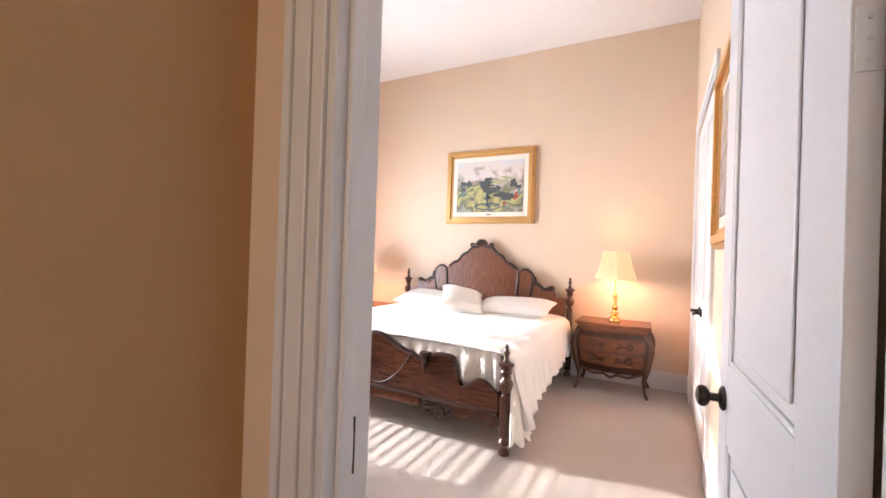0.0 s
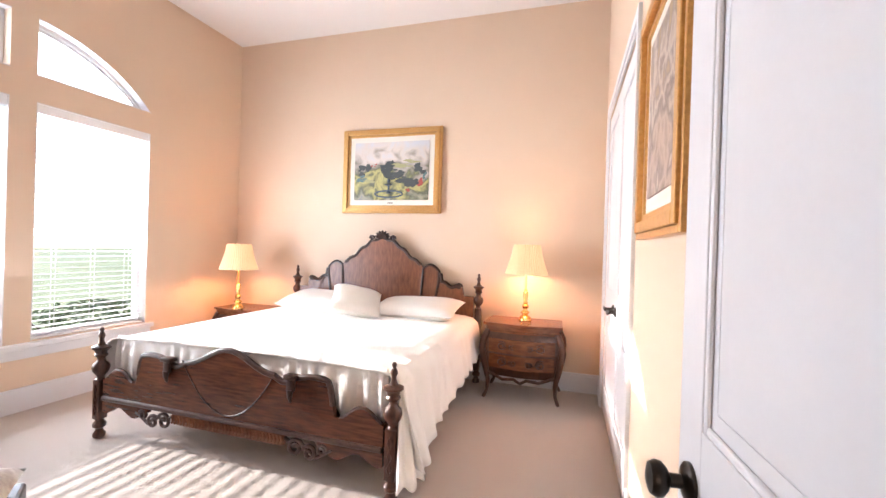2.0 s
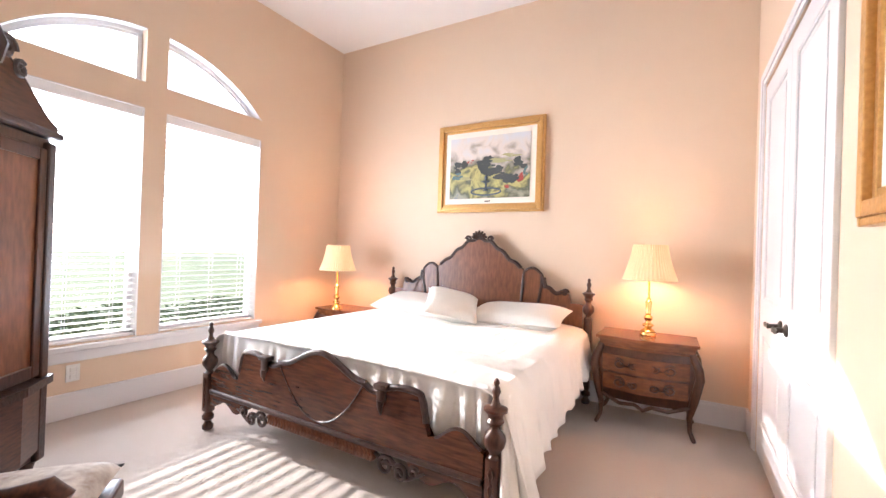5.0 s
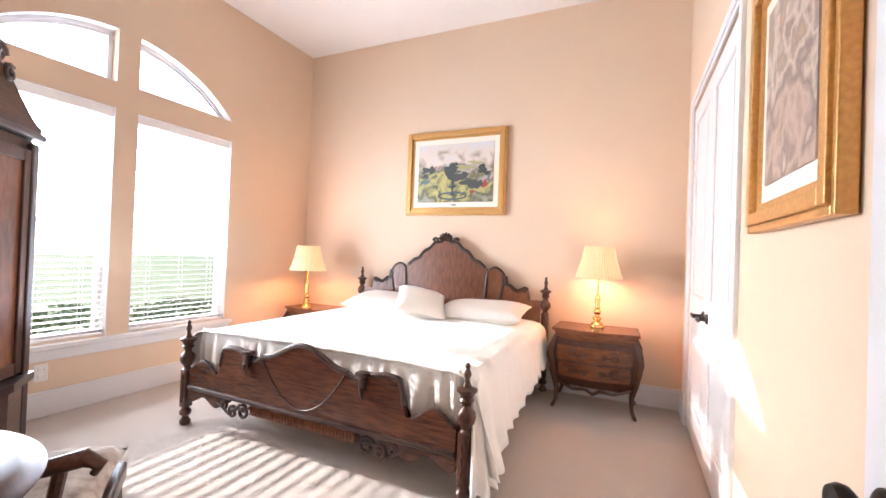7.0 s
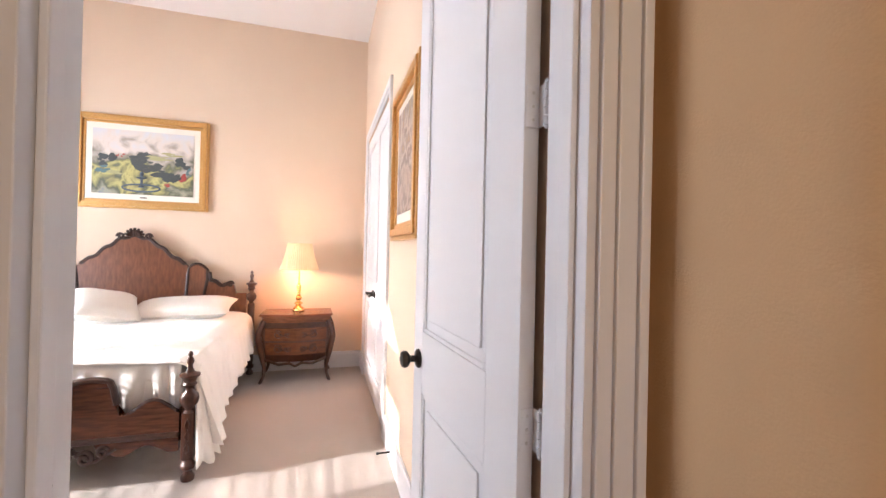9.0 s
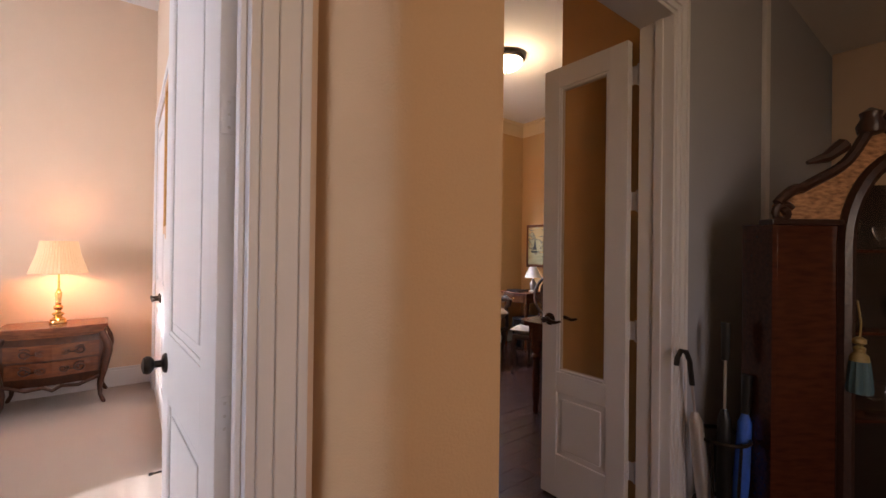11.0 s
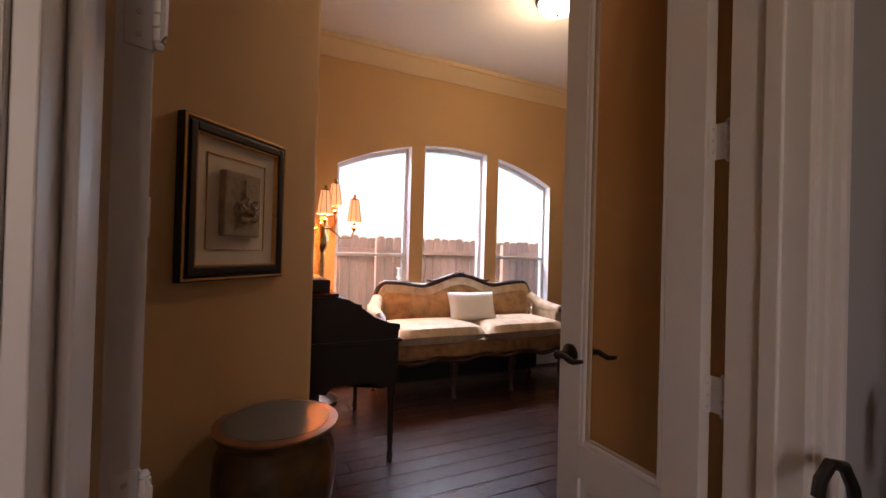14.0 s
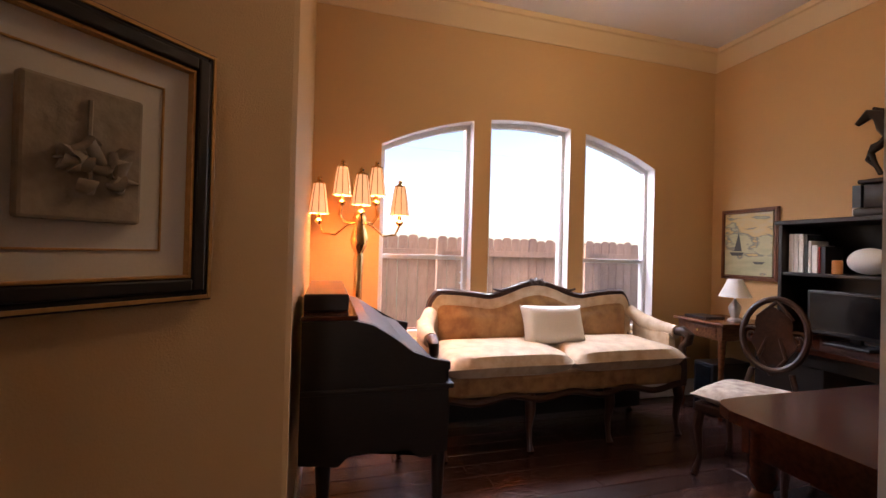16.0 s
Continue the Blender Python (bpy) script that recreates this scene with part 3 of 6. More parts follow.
glass_door("door_2", "open white door with tall smoked glass pane", 0.475, pose(3.398, 1.655, 0, 0, 0, 91))
glass_door("door_3", "white glazed door folded back into the study", 0.53, pose(2.27, 1.65, 0, 0, 0, 113))

# ---- bedroom windows ----


def bedroom_window(name, y0, y1, label):
    w = thing(name, label, "window", kind="structure")
    xo = WX - 0.10
    bm = B()
    for a, b, z0, z1 in ((y0, y0 + 0.04, WSZ, WTZ), (y1 - 0.04, y1, WSZ, WTZ), (y0 + 0.04, y1 - 0.04, WSZ, WSZ + 0.05), (y0 + 0.04, y1 - 0.04, WTZ - 0.045, WTZ), (y0 + 0.04, y1 - 0.04, 1.36, 1.405)):
        box(bm, xo - 0.035, xo + 0.015, a, b, z0, z1, 0.003)
    part("window_frame", bm, TRIM, w)
    for z0, z1 in ((WSZ + 0.05, 1.36), (1.405, WTZ - 0.045)):
        p = part("pane", boxed(xo - 0.013, xo - 0.007, y0 + 0.041, y1 - 0.041, z0 + 0.001, z1 - 0.001), PANE, w)
        p.visible_shadow = False
    n = 12
    bm = B()
    for off, t0, x0, x1 in ((0.0, 0.035, xo - 0.03, xo + 0.02), (0.035, 0.025, xo - 0.02, xo + 0.008)):
        for i in range(n):
            a, b = y0 + (y1 - y0) * i / n, y0 + (y1 - y0) * (i + 1) / n
            za, zb = arch_z(a) - off, arch_z(b) - off
            la, lb = max(AZ, za - t0), max(AZ, zb - t0)
            prism(bm, [(a, la), (b, lb), (b, max(zb, lb + 0.002)), (a, max(za, la + 0.002))], "x", x0, x1)
    box(bm, xo - 0.03, xo + 0.02, y0, y1, AZ, AZ + 0.035, 0.003)
    if y0 < 3:
        box(bm, xo - 0.03, xo + 0.02, y1 - 0.035, y1, AZ + 0.035, arch_z(y1) - 0.04, 0.003)
    else:
        box(bm, xo - 0.03, xo + 0.02, y0, y0 + 0.035, AZ + 0.035, arch_z(y0) - 0.04, 0.003)
    part("arch_frame", bm, TRIM, w)
    return w


bm = B()
for a, b in ((W0, WM0), (WM1, W1)):
    for y0, y1, z0, z1 in ((a, a + 0.006, WSZ, WTZ), (b - 0.006, b, WSZ, WTZ), (a + 0.006, b - 0.006, WTZ - 0.006, WTZ), (a, b, AZ, AZ + 0.006)):
        box(bm, WX - 0.085, WX + 0.003, y0, y1, z0, z1)
    for i in range(14):
        y0, y1 = a + (b - a) * i / 14, a + (b - a) * (i + 1) / 14
        prism(bm, [(y0, arch_z(y0) - 0.007), (y1, arch_z(y1) - 0.007), (y1, arch_z(y1) - 0.001), (y0, arch_z(y0) - 0.001)], "x", WX - 0.085, WX + 0.003)
struct("window_reveal", bm, TRIM, "white lined reveals of the bedroom windows", "window trim")
bedroom_window("window_1", W0, WM0, "tall white bedroom window under an arched transom")
bedroom_window("window_2", WM1, W1, "white bedroom window with quarter-arched transom")
struct("window_sill", boxed(WX - 0.10, WX + 0.045, W0 - 0.06, W1 + 0.06, WSZ - 0.045, WSZ - 0.004, 0.006), TRIM, "white painted bedroom window sill", "window sill")
struct("window_apron", boxed(WX + 0.001, WX + 0.02, W0 - 0.04, W1 + 0.04, WSZ - 0.12, WSZ - 0.047, 0.004), TRIM, "white apron board under the sill", "trim")


def blind(y0, y1, tilt):
    b = thing("window_blind", "lowered white slatted blind with open slats", "blind", group="bedroom blinds")
    x = WX - 0.045
    part("headrail", boxed(x - 0.03, x + 0.035, y0 + 0.006, y1 - 0.006, WTZ - 0.075, WTZ - 0.002, 0.004), SLAT, b)
    part("bottom_rail", boxed(x - 0.026, x + 0.026, y0 + 0.01, y1 - 0.01, WSZ + 0.004, WSZ + 0.022, 0.004), SLAT, b)
    me = None
    n = 38
    for i in range(n):
        z = WSZ + 0.05 + (WTZ - 0.09 - WSZ - 0.05) * i / (n - 1)
        if me is None:
            s = part("slat", boxed(-0.025, 0.025, y0 + 0.01, y1 - 0.01, -0.0013, 0.0013), SLAT, b)
            me = s.data
        else:
            s = new("slat", me)
            s.parent = b
        s.matrix_basis = pose(x, 0, z, 0, tilt + random.uniform(-1.5, 1.5), random.uniform(-0.15, 0.15))
    for k in (0.18, 0.5, 0.82):
        y = y0 + (y1 - y0) * k
        bm = B()
        for dx in (-0.026, 0.026):
            tube(bm, [(x + dx, y, WSZ + 0.02), (x + dx, y, WTZ - 0.07)], 0.0012, 5)
        part("cord", bm, SLAT, b)
    return b


blind(W0, WM0, 4)
blind(WM1, W1, -4)

# hedge beyond the bedroom windows: clumped small leaves on a woody base
hedge = thing("hedge", "dense green hedge outside the bedroom windows", "hedge")
verts, faces = [], []
rnd = random.Random(4)
for i in range(5200):
    c = Vector((-6.2 + rnd.gauss(0, 0.3), rnd.uniform(0.5, 8.0), rnd.uniform(-0.2, 1.0 + 0.55 * noise.noise(Vector((rnd.uniform(0, 1), 1, 2))))))
    c.z = min(c.z, 0.12 + 0.18 * noise.noise(Vector((0.0, c.y * 1.1, 0.0))))
    a, e = rnd.uniform(0, 6.28), rnd.uniform(-1, 1)
    u = Vector((math.cos(a), math.sin(a), e)).normalized() * 0.06
    v = u.orthogonal().normalized() * 0.03
    n = len(verts)
    verts += [c - u, c + v, c + u, c - v]
    faces.append((n, n + 1, n + 2, n + 3))
me = bpy.data.meshes.new("leaves")
me.from_pydata([tuple(v) for v in verts], [], faces)
me.materials.append(LEAF)
tagged(new("leaves", me), kind="stuff").parent = hedge
for k in range(12):
    y = 0.7 + k * 0.62
    bm = B()
    tube(bm, [(-6.2, y, -0.25), (-6.15, y + 0.1, -0.1), (-6.25, y - 0.05, 0.06)], [0.03, 0.02, 0.008], 6)
    part("stem", bm, CARVED, hedge)

# ---- bed ----
BX, HW = -0.425, 1.035     # bed centre line and half width between posts
FY, HY = 3.50, 5.53
bed = thing("bed", "carved dark walnut four-post bed with footboard", "bed", pose(BX, 0, 0))


def post(parent, x, y, top, label):
    """Turned bed post: bun foot, square carved block, vase and spire finial."""
    k = top - 0.72
    bm = B()
    lathe(bm, [(0.022, 0), (0.034, 0.008), (0.036, 0.03), (0.022, 0.05), (0.02, 0.06), (0.036, 0.075), (0.038, 0.095), (0.024, 0.115), (0.02, 0.13)], x, y, 18)
    box(bm, x - 0.03, x + 0.03, y - 0.03, y + 0.03, 0.125, 0.385 + k, 0.006)
    for s in (0.19, 0.255, 0.32):
        tube(bm, [(x - 0.012, y - 0.031, s), (x, y - 0.033, s + 0.032), (x + 0.012, y - 0.031, s), (x, y - 0.033, s - 0.032), (x - 0.012, y - 0.031, s)], 0.004, 6)
    z = 0.385 + k
    lathe(bm, [(0.028, z), (0.02, z + 0.012), (0.022, z + 0.02), (0.044, z + 0.05), (0.049, z + 0.075), (0.044, z + 0.098), (0.024, z + 0.118), (0.022, z + 0.135), (0.038, z + 0.155), (0.03, z + 0.168), (0.036, z + 0.185), (0.052, z + 0.2), (0.052, z + 0.21), (0.024, z + 0.222), (0.014, z + 0.245), (0.013, z + 0.262), (0.02, z + 0.28), (0.015, z + 0.298), (0.009, z + 0.308), (0.014, z + 0.318), (0.011, z + 0.33), (0.003, z + 0.337)], x, y, 20, 8, 0.02)
    return part("post", bm, WALNUT_UP, parent, label, True)


for x, y, h in ((-HW, FY, 0.72), (HW, FY, 0.72), (-HW, HY, 1.065), (HW, HY, 1.065)):
    post(bed, x, y, h, "turned walnut post with spire finial")


def foot_z(u):
    """Scrolled outline of the footboard's top, by distance from its middle."""
    u = abs(u) * 0.9545
    if u < 0.30:
        return 0.565 + 0.105 * (0.5 + 0.5 * math.cos(math.pi * u / 0.30))
    if u < 0.44:
        return 0.565 - 0.030 * math.sin(math.pi * (u - 0.30) / 0.14)
    if u < 0.665:
        return 0.565 + 0.02 * math.sin(math.pi * (u - 0.44) / 0.225) - (0.14 * max(0.0, (u - 0.625) / 0.04) ** 2)
    if u < 0.72:
        return 0.395
    if u < 0.93:
        return 0.395 + 0.065 * math.sin(math.pi * (u - 0.72) / 0.21) ** 1.3
    return 0.39


N = 120
us = [-0.99 + 1.98 * i / N for i in range(N + 1)]
low = lambda u: 0.255 if abs(u) < 0.6 else 0.20 + 0.025 * math.cos((abs(u) - 0.6) * 26)
bm = B()
prism(bm, [(u, foot_z(u)) for u in us] + [(u, low(u)) for u in us[::-1]], "y", FY - 0.016, FY + 0.016)
fb = part("footboard", bm, VENEER, bed, "figured walnut footboard with scrolled top")
bm = B()
tube(bm, [(u, FY - 0.004, foot_z(u) + 0.002) for u in us if abs(u) < 0.70], 0.018, 8)
part("top_moulding", bm, CARVED, fb, "dark scrolled moulding", True)
for s in (-1, 1):
    bm = B()
    tube(bm, [(u, FY - 0.002, foot_z(u) + 0.001) for u in us if 0.735 < s * u < 0.985], 0.012, 8)
    part("side_moulding", bm, CARVED, fb, "", True)
    bm = B()
    box(bm, s * 0.44 - 0.04, s * 0.44 + 0.04, FY - 0.045, FY + 0.01, 0.565, 0.592, 0.006)
    box(bm, s * 0.44 - 0.026, s * 0.44 + 0.026, FY - 0.036, FY - 0.014, 0.50, 0.566, 0.008)
    tube(bm, [(s * 0.44, FY - 0.03, 0.51), (s * 0.44, FY - 0.034, 0.475), (s * 0.44, FY - 0.024, 0.44)], [0.02, 0.013, 0.005], 8)
    part("bracket", bm, CARVED, fb, "carved drop bracket", True)
bm = B()
tube(bm, [(0.34 * math.sin(a), FY - 0.017, 0.60 - 0.30 * math.cos(a) ** 2 * (1 if math.cos(a) > 0 else 0)) for a in (-1.35 + 2.7 * i / 30 for i in range(31))], 0.0035, 6)
part("inlay_line", bm, CARVED, fb)
part("rail_moulding", boxed(-0.99, 0.99, FY - 0.03, FY + 0.02, 0.255, 0.285, 0.008), CARVED, bed, "dark moulded foot rail")
bm = B()
box(bm, -0.40, 0.40, FY - 0.026, FY + 0.014, 0.195, 0.256, 0.01)
for i in range(34):
    x = -0.39 + 0.78 * i / 33
    tube(bm, [(x, FY - 0.028, 0.20), (x + 0.012, FY - 0.03, 0.225), (x, FY - 0.028, 0.25)], 0.006, 5)
part("gadroon_rail", bm, BURL, bed, "ribbed lower rail", True)
for s in (-1, 1):
    bm = B()
    for cx, cz, r, fl in ((0.47, 0.195, 0.05, 1), (0.56, 0.18, 0.042, -1), (0.64, 0.21, 0.03, 1)):
        tube(bm, [(s * x, y, z) for x, y, z in spiral(cx, cz, FY - 0.012, r, 1.4, 0.4, fl)], 0.011, 7)
    tube(bm, [(s * 0.40, FY - 0.01, 0.24), (s * 0.46, FY - 0.01, 0.20), (s * 0.52, FY - 0.01, 0.215), (s * 0.60, FY - 0.01, 0.16), (s * 0.70, FY - 0.01, 0.22)], 0.010, 7)
    part("scroll_carving", bm, CARVED, bed, "pierced scroll carving", True)


def head_z(u):
    u = abs(u) * 0.975
    if u < 0.44:
        return 1.13 + 0.26 * (0.5 + 0.5 * math.cos(math.pi * min(1, u / 0.44))) ** 0.8 + 0.010 * math.cos(u * 52)
    if u < 0.63:
        return 1.03 + 0.10 * math.sin(math.pi * (0.16 + 0.78 * (u - 0.44) / 0.19))
    if u < 0.86:
        return 0.955 - 0.04 * (u - 0.63) / 0.23 + 0.018 * math.sin((u - 0.63) * 42)
    return 0.84


us = [-0.99 + 1.98 * i / N for i in range(N + 1)]
bm = B()
prism(bm, [(u, head_z(u)) for u in us] + [(0.99, 0.35), (-0.99, 0.35)], "y", HY - 0.018, HY + 0.018)
hb = part("headboard", bm, BURL, bed, "arched walnut headboard with figured veneer")
bm = B()
tube(bm, [(u, HY - 0.006, head_z(u)) for u in us if abs(u) <= 0.44], 0.02, 8)
part("arch_moulding", bm, CARVED, hb, "", True)
for s in (-1, 1):
    bm = B()
    tube(bm, [(s * 0.44, HY - 0.016, 0.75), (s * 0.455, HY - 0.016, 1.0)] + [(u, HY - 0.008, head_z(u)) for u in (us if s > 0 else us[::-1]) if 0.45 < s * u < 0.63] + [(s * 0.63, HY - 0.014, 0.98), (s * 0.59, HY - 0.016, 0.75)], 0.015, 8)
    tube(bm, [(u, HY - 0.008, head_z(u)) for u in us if 0.64 < s * u < 0.86], 0.02, 8)
    tube(bm, [(s * x, y, z) for x, y, z in spiral(0.84, 0.93, HY - 0.012, 0.03, 1.3)], 0.011, 7)
    part("ear_moulding", bm, CARVED, hb, "carved rounded ear", True)
bm = B()
for i in range(7):
    a = math.pi * (i + 0.5) / 7
    tube(bm, [(0.02 * math.cos(a), HY - 0.02, 1.385), (0.055 * math.cos(a), HY - 0.035, 1.395 + 0.04 * math.sin(a)), (0.082 * math.cos(a), HY - 0.02, 1.395 + 0.072 * math.sin(a))], [0.012, 0.018, 0.010], 8)
for s in (-1, 1):
    tube(bm, [(s * x, y, z) for x, y, z in spiral(0.115, 1.385, HY - 0.02, 0.032, 1.2)], 0.012, 7)
part("crest", bm, CARVED, hb, "carved shell crest", True)
for s in (-1, 1):
    part("side_rail", boxed(s * 0.995 - 0.018, s * 0.995 + 0.018, FY + 0.02, HY - 0.02, 0.22, 0.40, 0.006), WALNUT, bed)

# mattress and bedding are things of their own
tagged(part("mattress", boxed(BX - 0.945, BX + 0.945, FY + 0.06, HY - 0.03, 0.30, 0.60, 0.05), LINEN), "white mattress on the walnut bed", "mattress")


def bedspread():
    """White coverlet: flat top, rounded edge, gathered skirt at the foot and a scalloped side drop."""
    bm = B()
    ny, rows = 90, []
    y0, y1 = FY + 0.035, HY - 0.05
    for j in range(ny + 1):
        y = y0 + (y1 - y0) * j / ny
        near = max(0.0, 1 - (y - y0) / 0.5)
        line = []
        for side in (-1, 1):
            seq = []
            for i in range(13):
                f = i / 12
                hem = 0.145 + 0.022 * abs(math.sin(y * 19)) + (0.17 * min(1, max(0, (y - 3.75) / 1.5)) if side > 0 else 0.16)
                drop = 0.655 - (0.655 - hem) * f
                fold = (0.012 + 0.03 * near) * math.sin(y * 34 + side + 1.5 * math.sin(y * 9)) * f
                out = 0.99 + 0.05 * min(1, f * 5) ** 0.5 + (0.07 * f + 0.07 * near * f) * (1 if side > 0 else 0.5) + fold
                if f == 0:
                    out = 0.925
                elif i == 1:
                    out, drop = 1.0, 0.640
                seq.append((BX + side * out, y, drop))
            line.append(seq)
        top = []
        for i in range(1, 26):
            u = -1 + 2 * i / 26
            e = min(1.0, (y - y0) / 0.10)
            z = 0.672 - 0.02 * abs(u) ** 6 - 0.012 * (1 - e) ** 2 + 0.018 * math.exp(-((y - y0 - 0.12) / 0.12) ** 2) * (1 - abs(u) ** 4) + 0.006 * noise.noise(Vector((u * 3, y * 2.2, 0))) + 0.004 * noise.noise(Vector((u * 9, y * 7, 3)))
            top.append((BX + u * 0.925, y, z))
        rows.append([bm.verts.new(p) for p in line[0][::-1] + top + line[1]])
    for a, b in zip(rows, rows[1:]):
        for i in range(len(a) - 1):
            bm.faces.new((a[i], a[i + 1], b[i + 1], b[i]))
    # gathered skirt behind and over the footboard's low ends
    cols = []
    nx = 150
    for i in range(nx + 1):
        u = -0.975 + 1.95 * i / nx
        over = max(0.0, min(1.0, (abs(u) - 0.66) / 0.05))
        line = []
        for k in range(9):
            f = k / 8
            fold = 0.016 * math.sin(u * 62 + 2 * math.sin(u * 13)) * min(1, f * 2) * (1 + 0.6 * over)
            y = y0 - 0.028 * math.sin(min(1, f * 1.5) * math.pi / 2) + 0.022 - fold * 0.6 + 0.03 * f
            z = 0.662 - (0.30 + 0.02 * math.sin(u * 31)) * f + fold * 0.15
            line.append(bm.verts.new((BX + u, y + 0.012, z)))
        cols.append(line)
    for a, b in zip(cols, cols[1:]):
        for k in range(8):
            bm.faces.new((a[k], b[k], b[k + 1], a[k + 1]))
    # corner fall beside the foot post
    cols = []
    for i in range(25):
        f = i / 24
        a = -0.35 * math.pi + f * 0.62 * math.pi
        line = []
        for k in range(9):
            g = k / 8
            r = 0.035 + 0.10 * g + 0.016 * math.sin(a * 11) * g
            line.append(bm.verts.new((BX + 1.03 + r * math.cos(a), FY + 0.09 + r * 1.3 * math.sin(a), 0.62 - (0.52 + 0.02 * math.sin(a * 9)) * g)))
        cols.append(line)
    for a, b in zip(cols, cols[1:]):
        for k in range(8):
            bm.faces.new((a[k], b[k], b[k + 1], a[k + 1]))
    ob = part("bedspread", bm, LINEN, None, "", True)
    sol = ob.modifiers.new("thickness", "SOLIDIFY")
    sol.thickness = 0.006
    return tagged(ob, "white coverlet with ruffled hem spread on the bed", "bedspread")


bedspread()
for x, w, ry in ((-0.86, 0.92, 2), (0.09, 0.84, -2)):
    tagged(part("pillow", cushion(B(), 0, 0, 0, w, 0.46, 0.17, pose(x, 5.20, 0.735, 10, ry, 0)), PILLOW, None, "", True), "plump ivory bed pillow leaning on the headboard", "pillow", "bed pillows")
tagged(part("cushion", cushion(B(), 0, 0, 0, 0.46, 0.46, 0.17, pose(-0.40, 4.95, 0.80, 20, 12, 30)), PILLOW, None, "", True), "square ivory throw cushion lying against pillows", "cushion")

# ---- bedside commode and lamps ----


def commode(m, height=0.665):
    c = thing("nightstand", "bombe red-brown nightstand with scrolled drawers and cabriole legs", "nightstand", m)
    h = height
    def outline(k, front):
        w, d = 0.285 * k, 0.195 * k
        pts = []
        for i in range(13):
            u = -1 + 2 * i / 12
            pts.append((u * w, -d - front * (0.5 + 0.5 * math.cos(u * math.pi)) * 0.05))
        return pts + [(w * 0.97, 0.19), (-w * 0.97, 0.19)]
    bm = B()
    rings = []
    for z, k, fr in ((0.20, 0.90, 0.6), (0.26, 0.97, 0.9), (0.36, 1.06, 1.1), (0.46, 1.10, 1.2), (0.54, 1.06, 1.0), (0.60, 0.96, 0.8)):
        rings.append([bm.verts.new((x, y, z * h / 0.665)) for x, y in outline(k, fr)])
    for a, b in zip(rings, rings[1:]):
        for i in range(len(a)):
            bm.faces.new((a[i], a[(i + 1) % len(a)], b[(i + 1) % len(b)], b[i]))
    bm.faces.new(rings[0][::-1])
    bm.faces.new(rings[-1])
    part("body", bm, COMMODE_DARK, c, "", True)
    bm = B()
    prism(bm, [(x * 1.0, y) for x, y in outline(1.0, 0.85)], "z", 0.60 * h / 0.665, 0.635 * h / 0.665)
    prism(bm, outline(1.04, 0.9), "z", 0.585 * h / 0.665, 0.600 * h / 0.665)
    part("top_drawer", bm, COMMODE, c, "shallow frieze drawer")
    bm = B()
    prism(bm, outline(1.03, 0.95), "z", 0.635 * h / 0.665, 0.645 * h / 0.665)
    prism(bm, outline(1.08, 1.0), "z", 0.645 * h / 0.665, h)
    part("top", bm, COMMODE, c)
    for z0, z1 in ((0.415, 0.535), (0.28, 0.398)):
        dr = B()
        k = 1.075 if z0 > 0.4 else 1.05
        arc = [(0.285 * k * u, -0.195 * k - 1.12 * (0.5 + 0.5 * math.cos(u * math.pi)) * 0.05) for u in (-0.84 + 1.68 * i / 12 for i in range(13))]
        prism(dr, [(x, y - 0.010) for x, y in arc] + [(x, y + 0.04) for x, y in arc[::-1]], "z", z0 * h / 0.665, z1 * h / 0.665)
        d = part("drawer", dr, COMMODE, c, "curved drawer front with raised scrolls")
        for s in (-1, 1):
            bm = B()
            zc = (z0 + z1) / 2 * h / 0.665
            tube(bm, [(s * x, y, z) for x, y, z in spiral(0.15, zc, -0.252, 0.042, 1.5, 1.0)], 0.006, 6)
            tube(bm, [(s * x, y, z) for x, y, z in spiral(0.06, zc, -0.268, 0.03, 1.4, 2.6, -1)], 0.005, 6)
            part("scroll", bm, COMMODE_DARK, d, "", True)
        for s in (-1, 1):
            bm = B()
            tube(bm, [(s * 0.075, -0.262, zc + 0.012), (s * 0.095, -0.272, zc - 0.008), (s * 0.115, -0.272, zc - 0.008), (s * 0.135, -0.255, zc + 0.012)], 0.0035, 6)
            part("bail_pull", bm, BRONZE, d, "dark bail pull", True)
    bm = B()
    tube(bm, [(-0.26, -0.20, 0.23), (-0.14, -0.235, 0.185), (-0.05, -0.255, 0.20), (0, -0.26, 0.17), (0.05, -0.255, 0.20), (0.14, -0.235, 0.185), (0.26, -0.20, 0.23)], 0.014, 8)
    part("apron", bm, COMMODE_DARK, c, "scalloped apron", True)
    for sx in (-1, 1):
        for y, oy in ((-0.19, -1), (0.165, 0.3)):
            bm = B()
            tube(bm, [(sx * 0.268, y, 0.60 * h / 0.665), (sx * 0.305, y + 0.02 * oy, 0.50 * h / 0.665), (sx * 0.312, y + 0.03 * oy, 0.44 * h / 0.665), (sx * 0.285, y + 0.01 * oy, 0.28), (sx * 0.262, y, 0.16), (sx * 0.265, y + 0.006 * oy, 0.07), (sx * 0.285, y + 0.03 * oy, 0.022), (sx * 0.292, y + 0.04 * oy, 0.010)], [0.024, 0.027, 0.028, 0.026, 0.018, 0.013, 0.015, 0.011], 10)
            part("leg", bm, COMMODE_DARK, c, "cabriole leg", True)
    return c


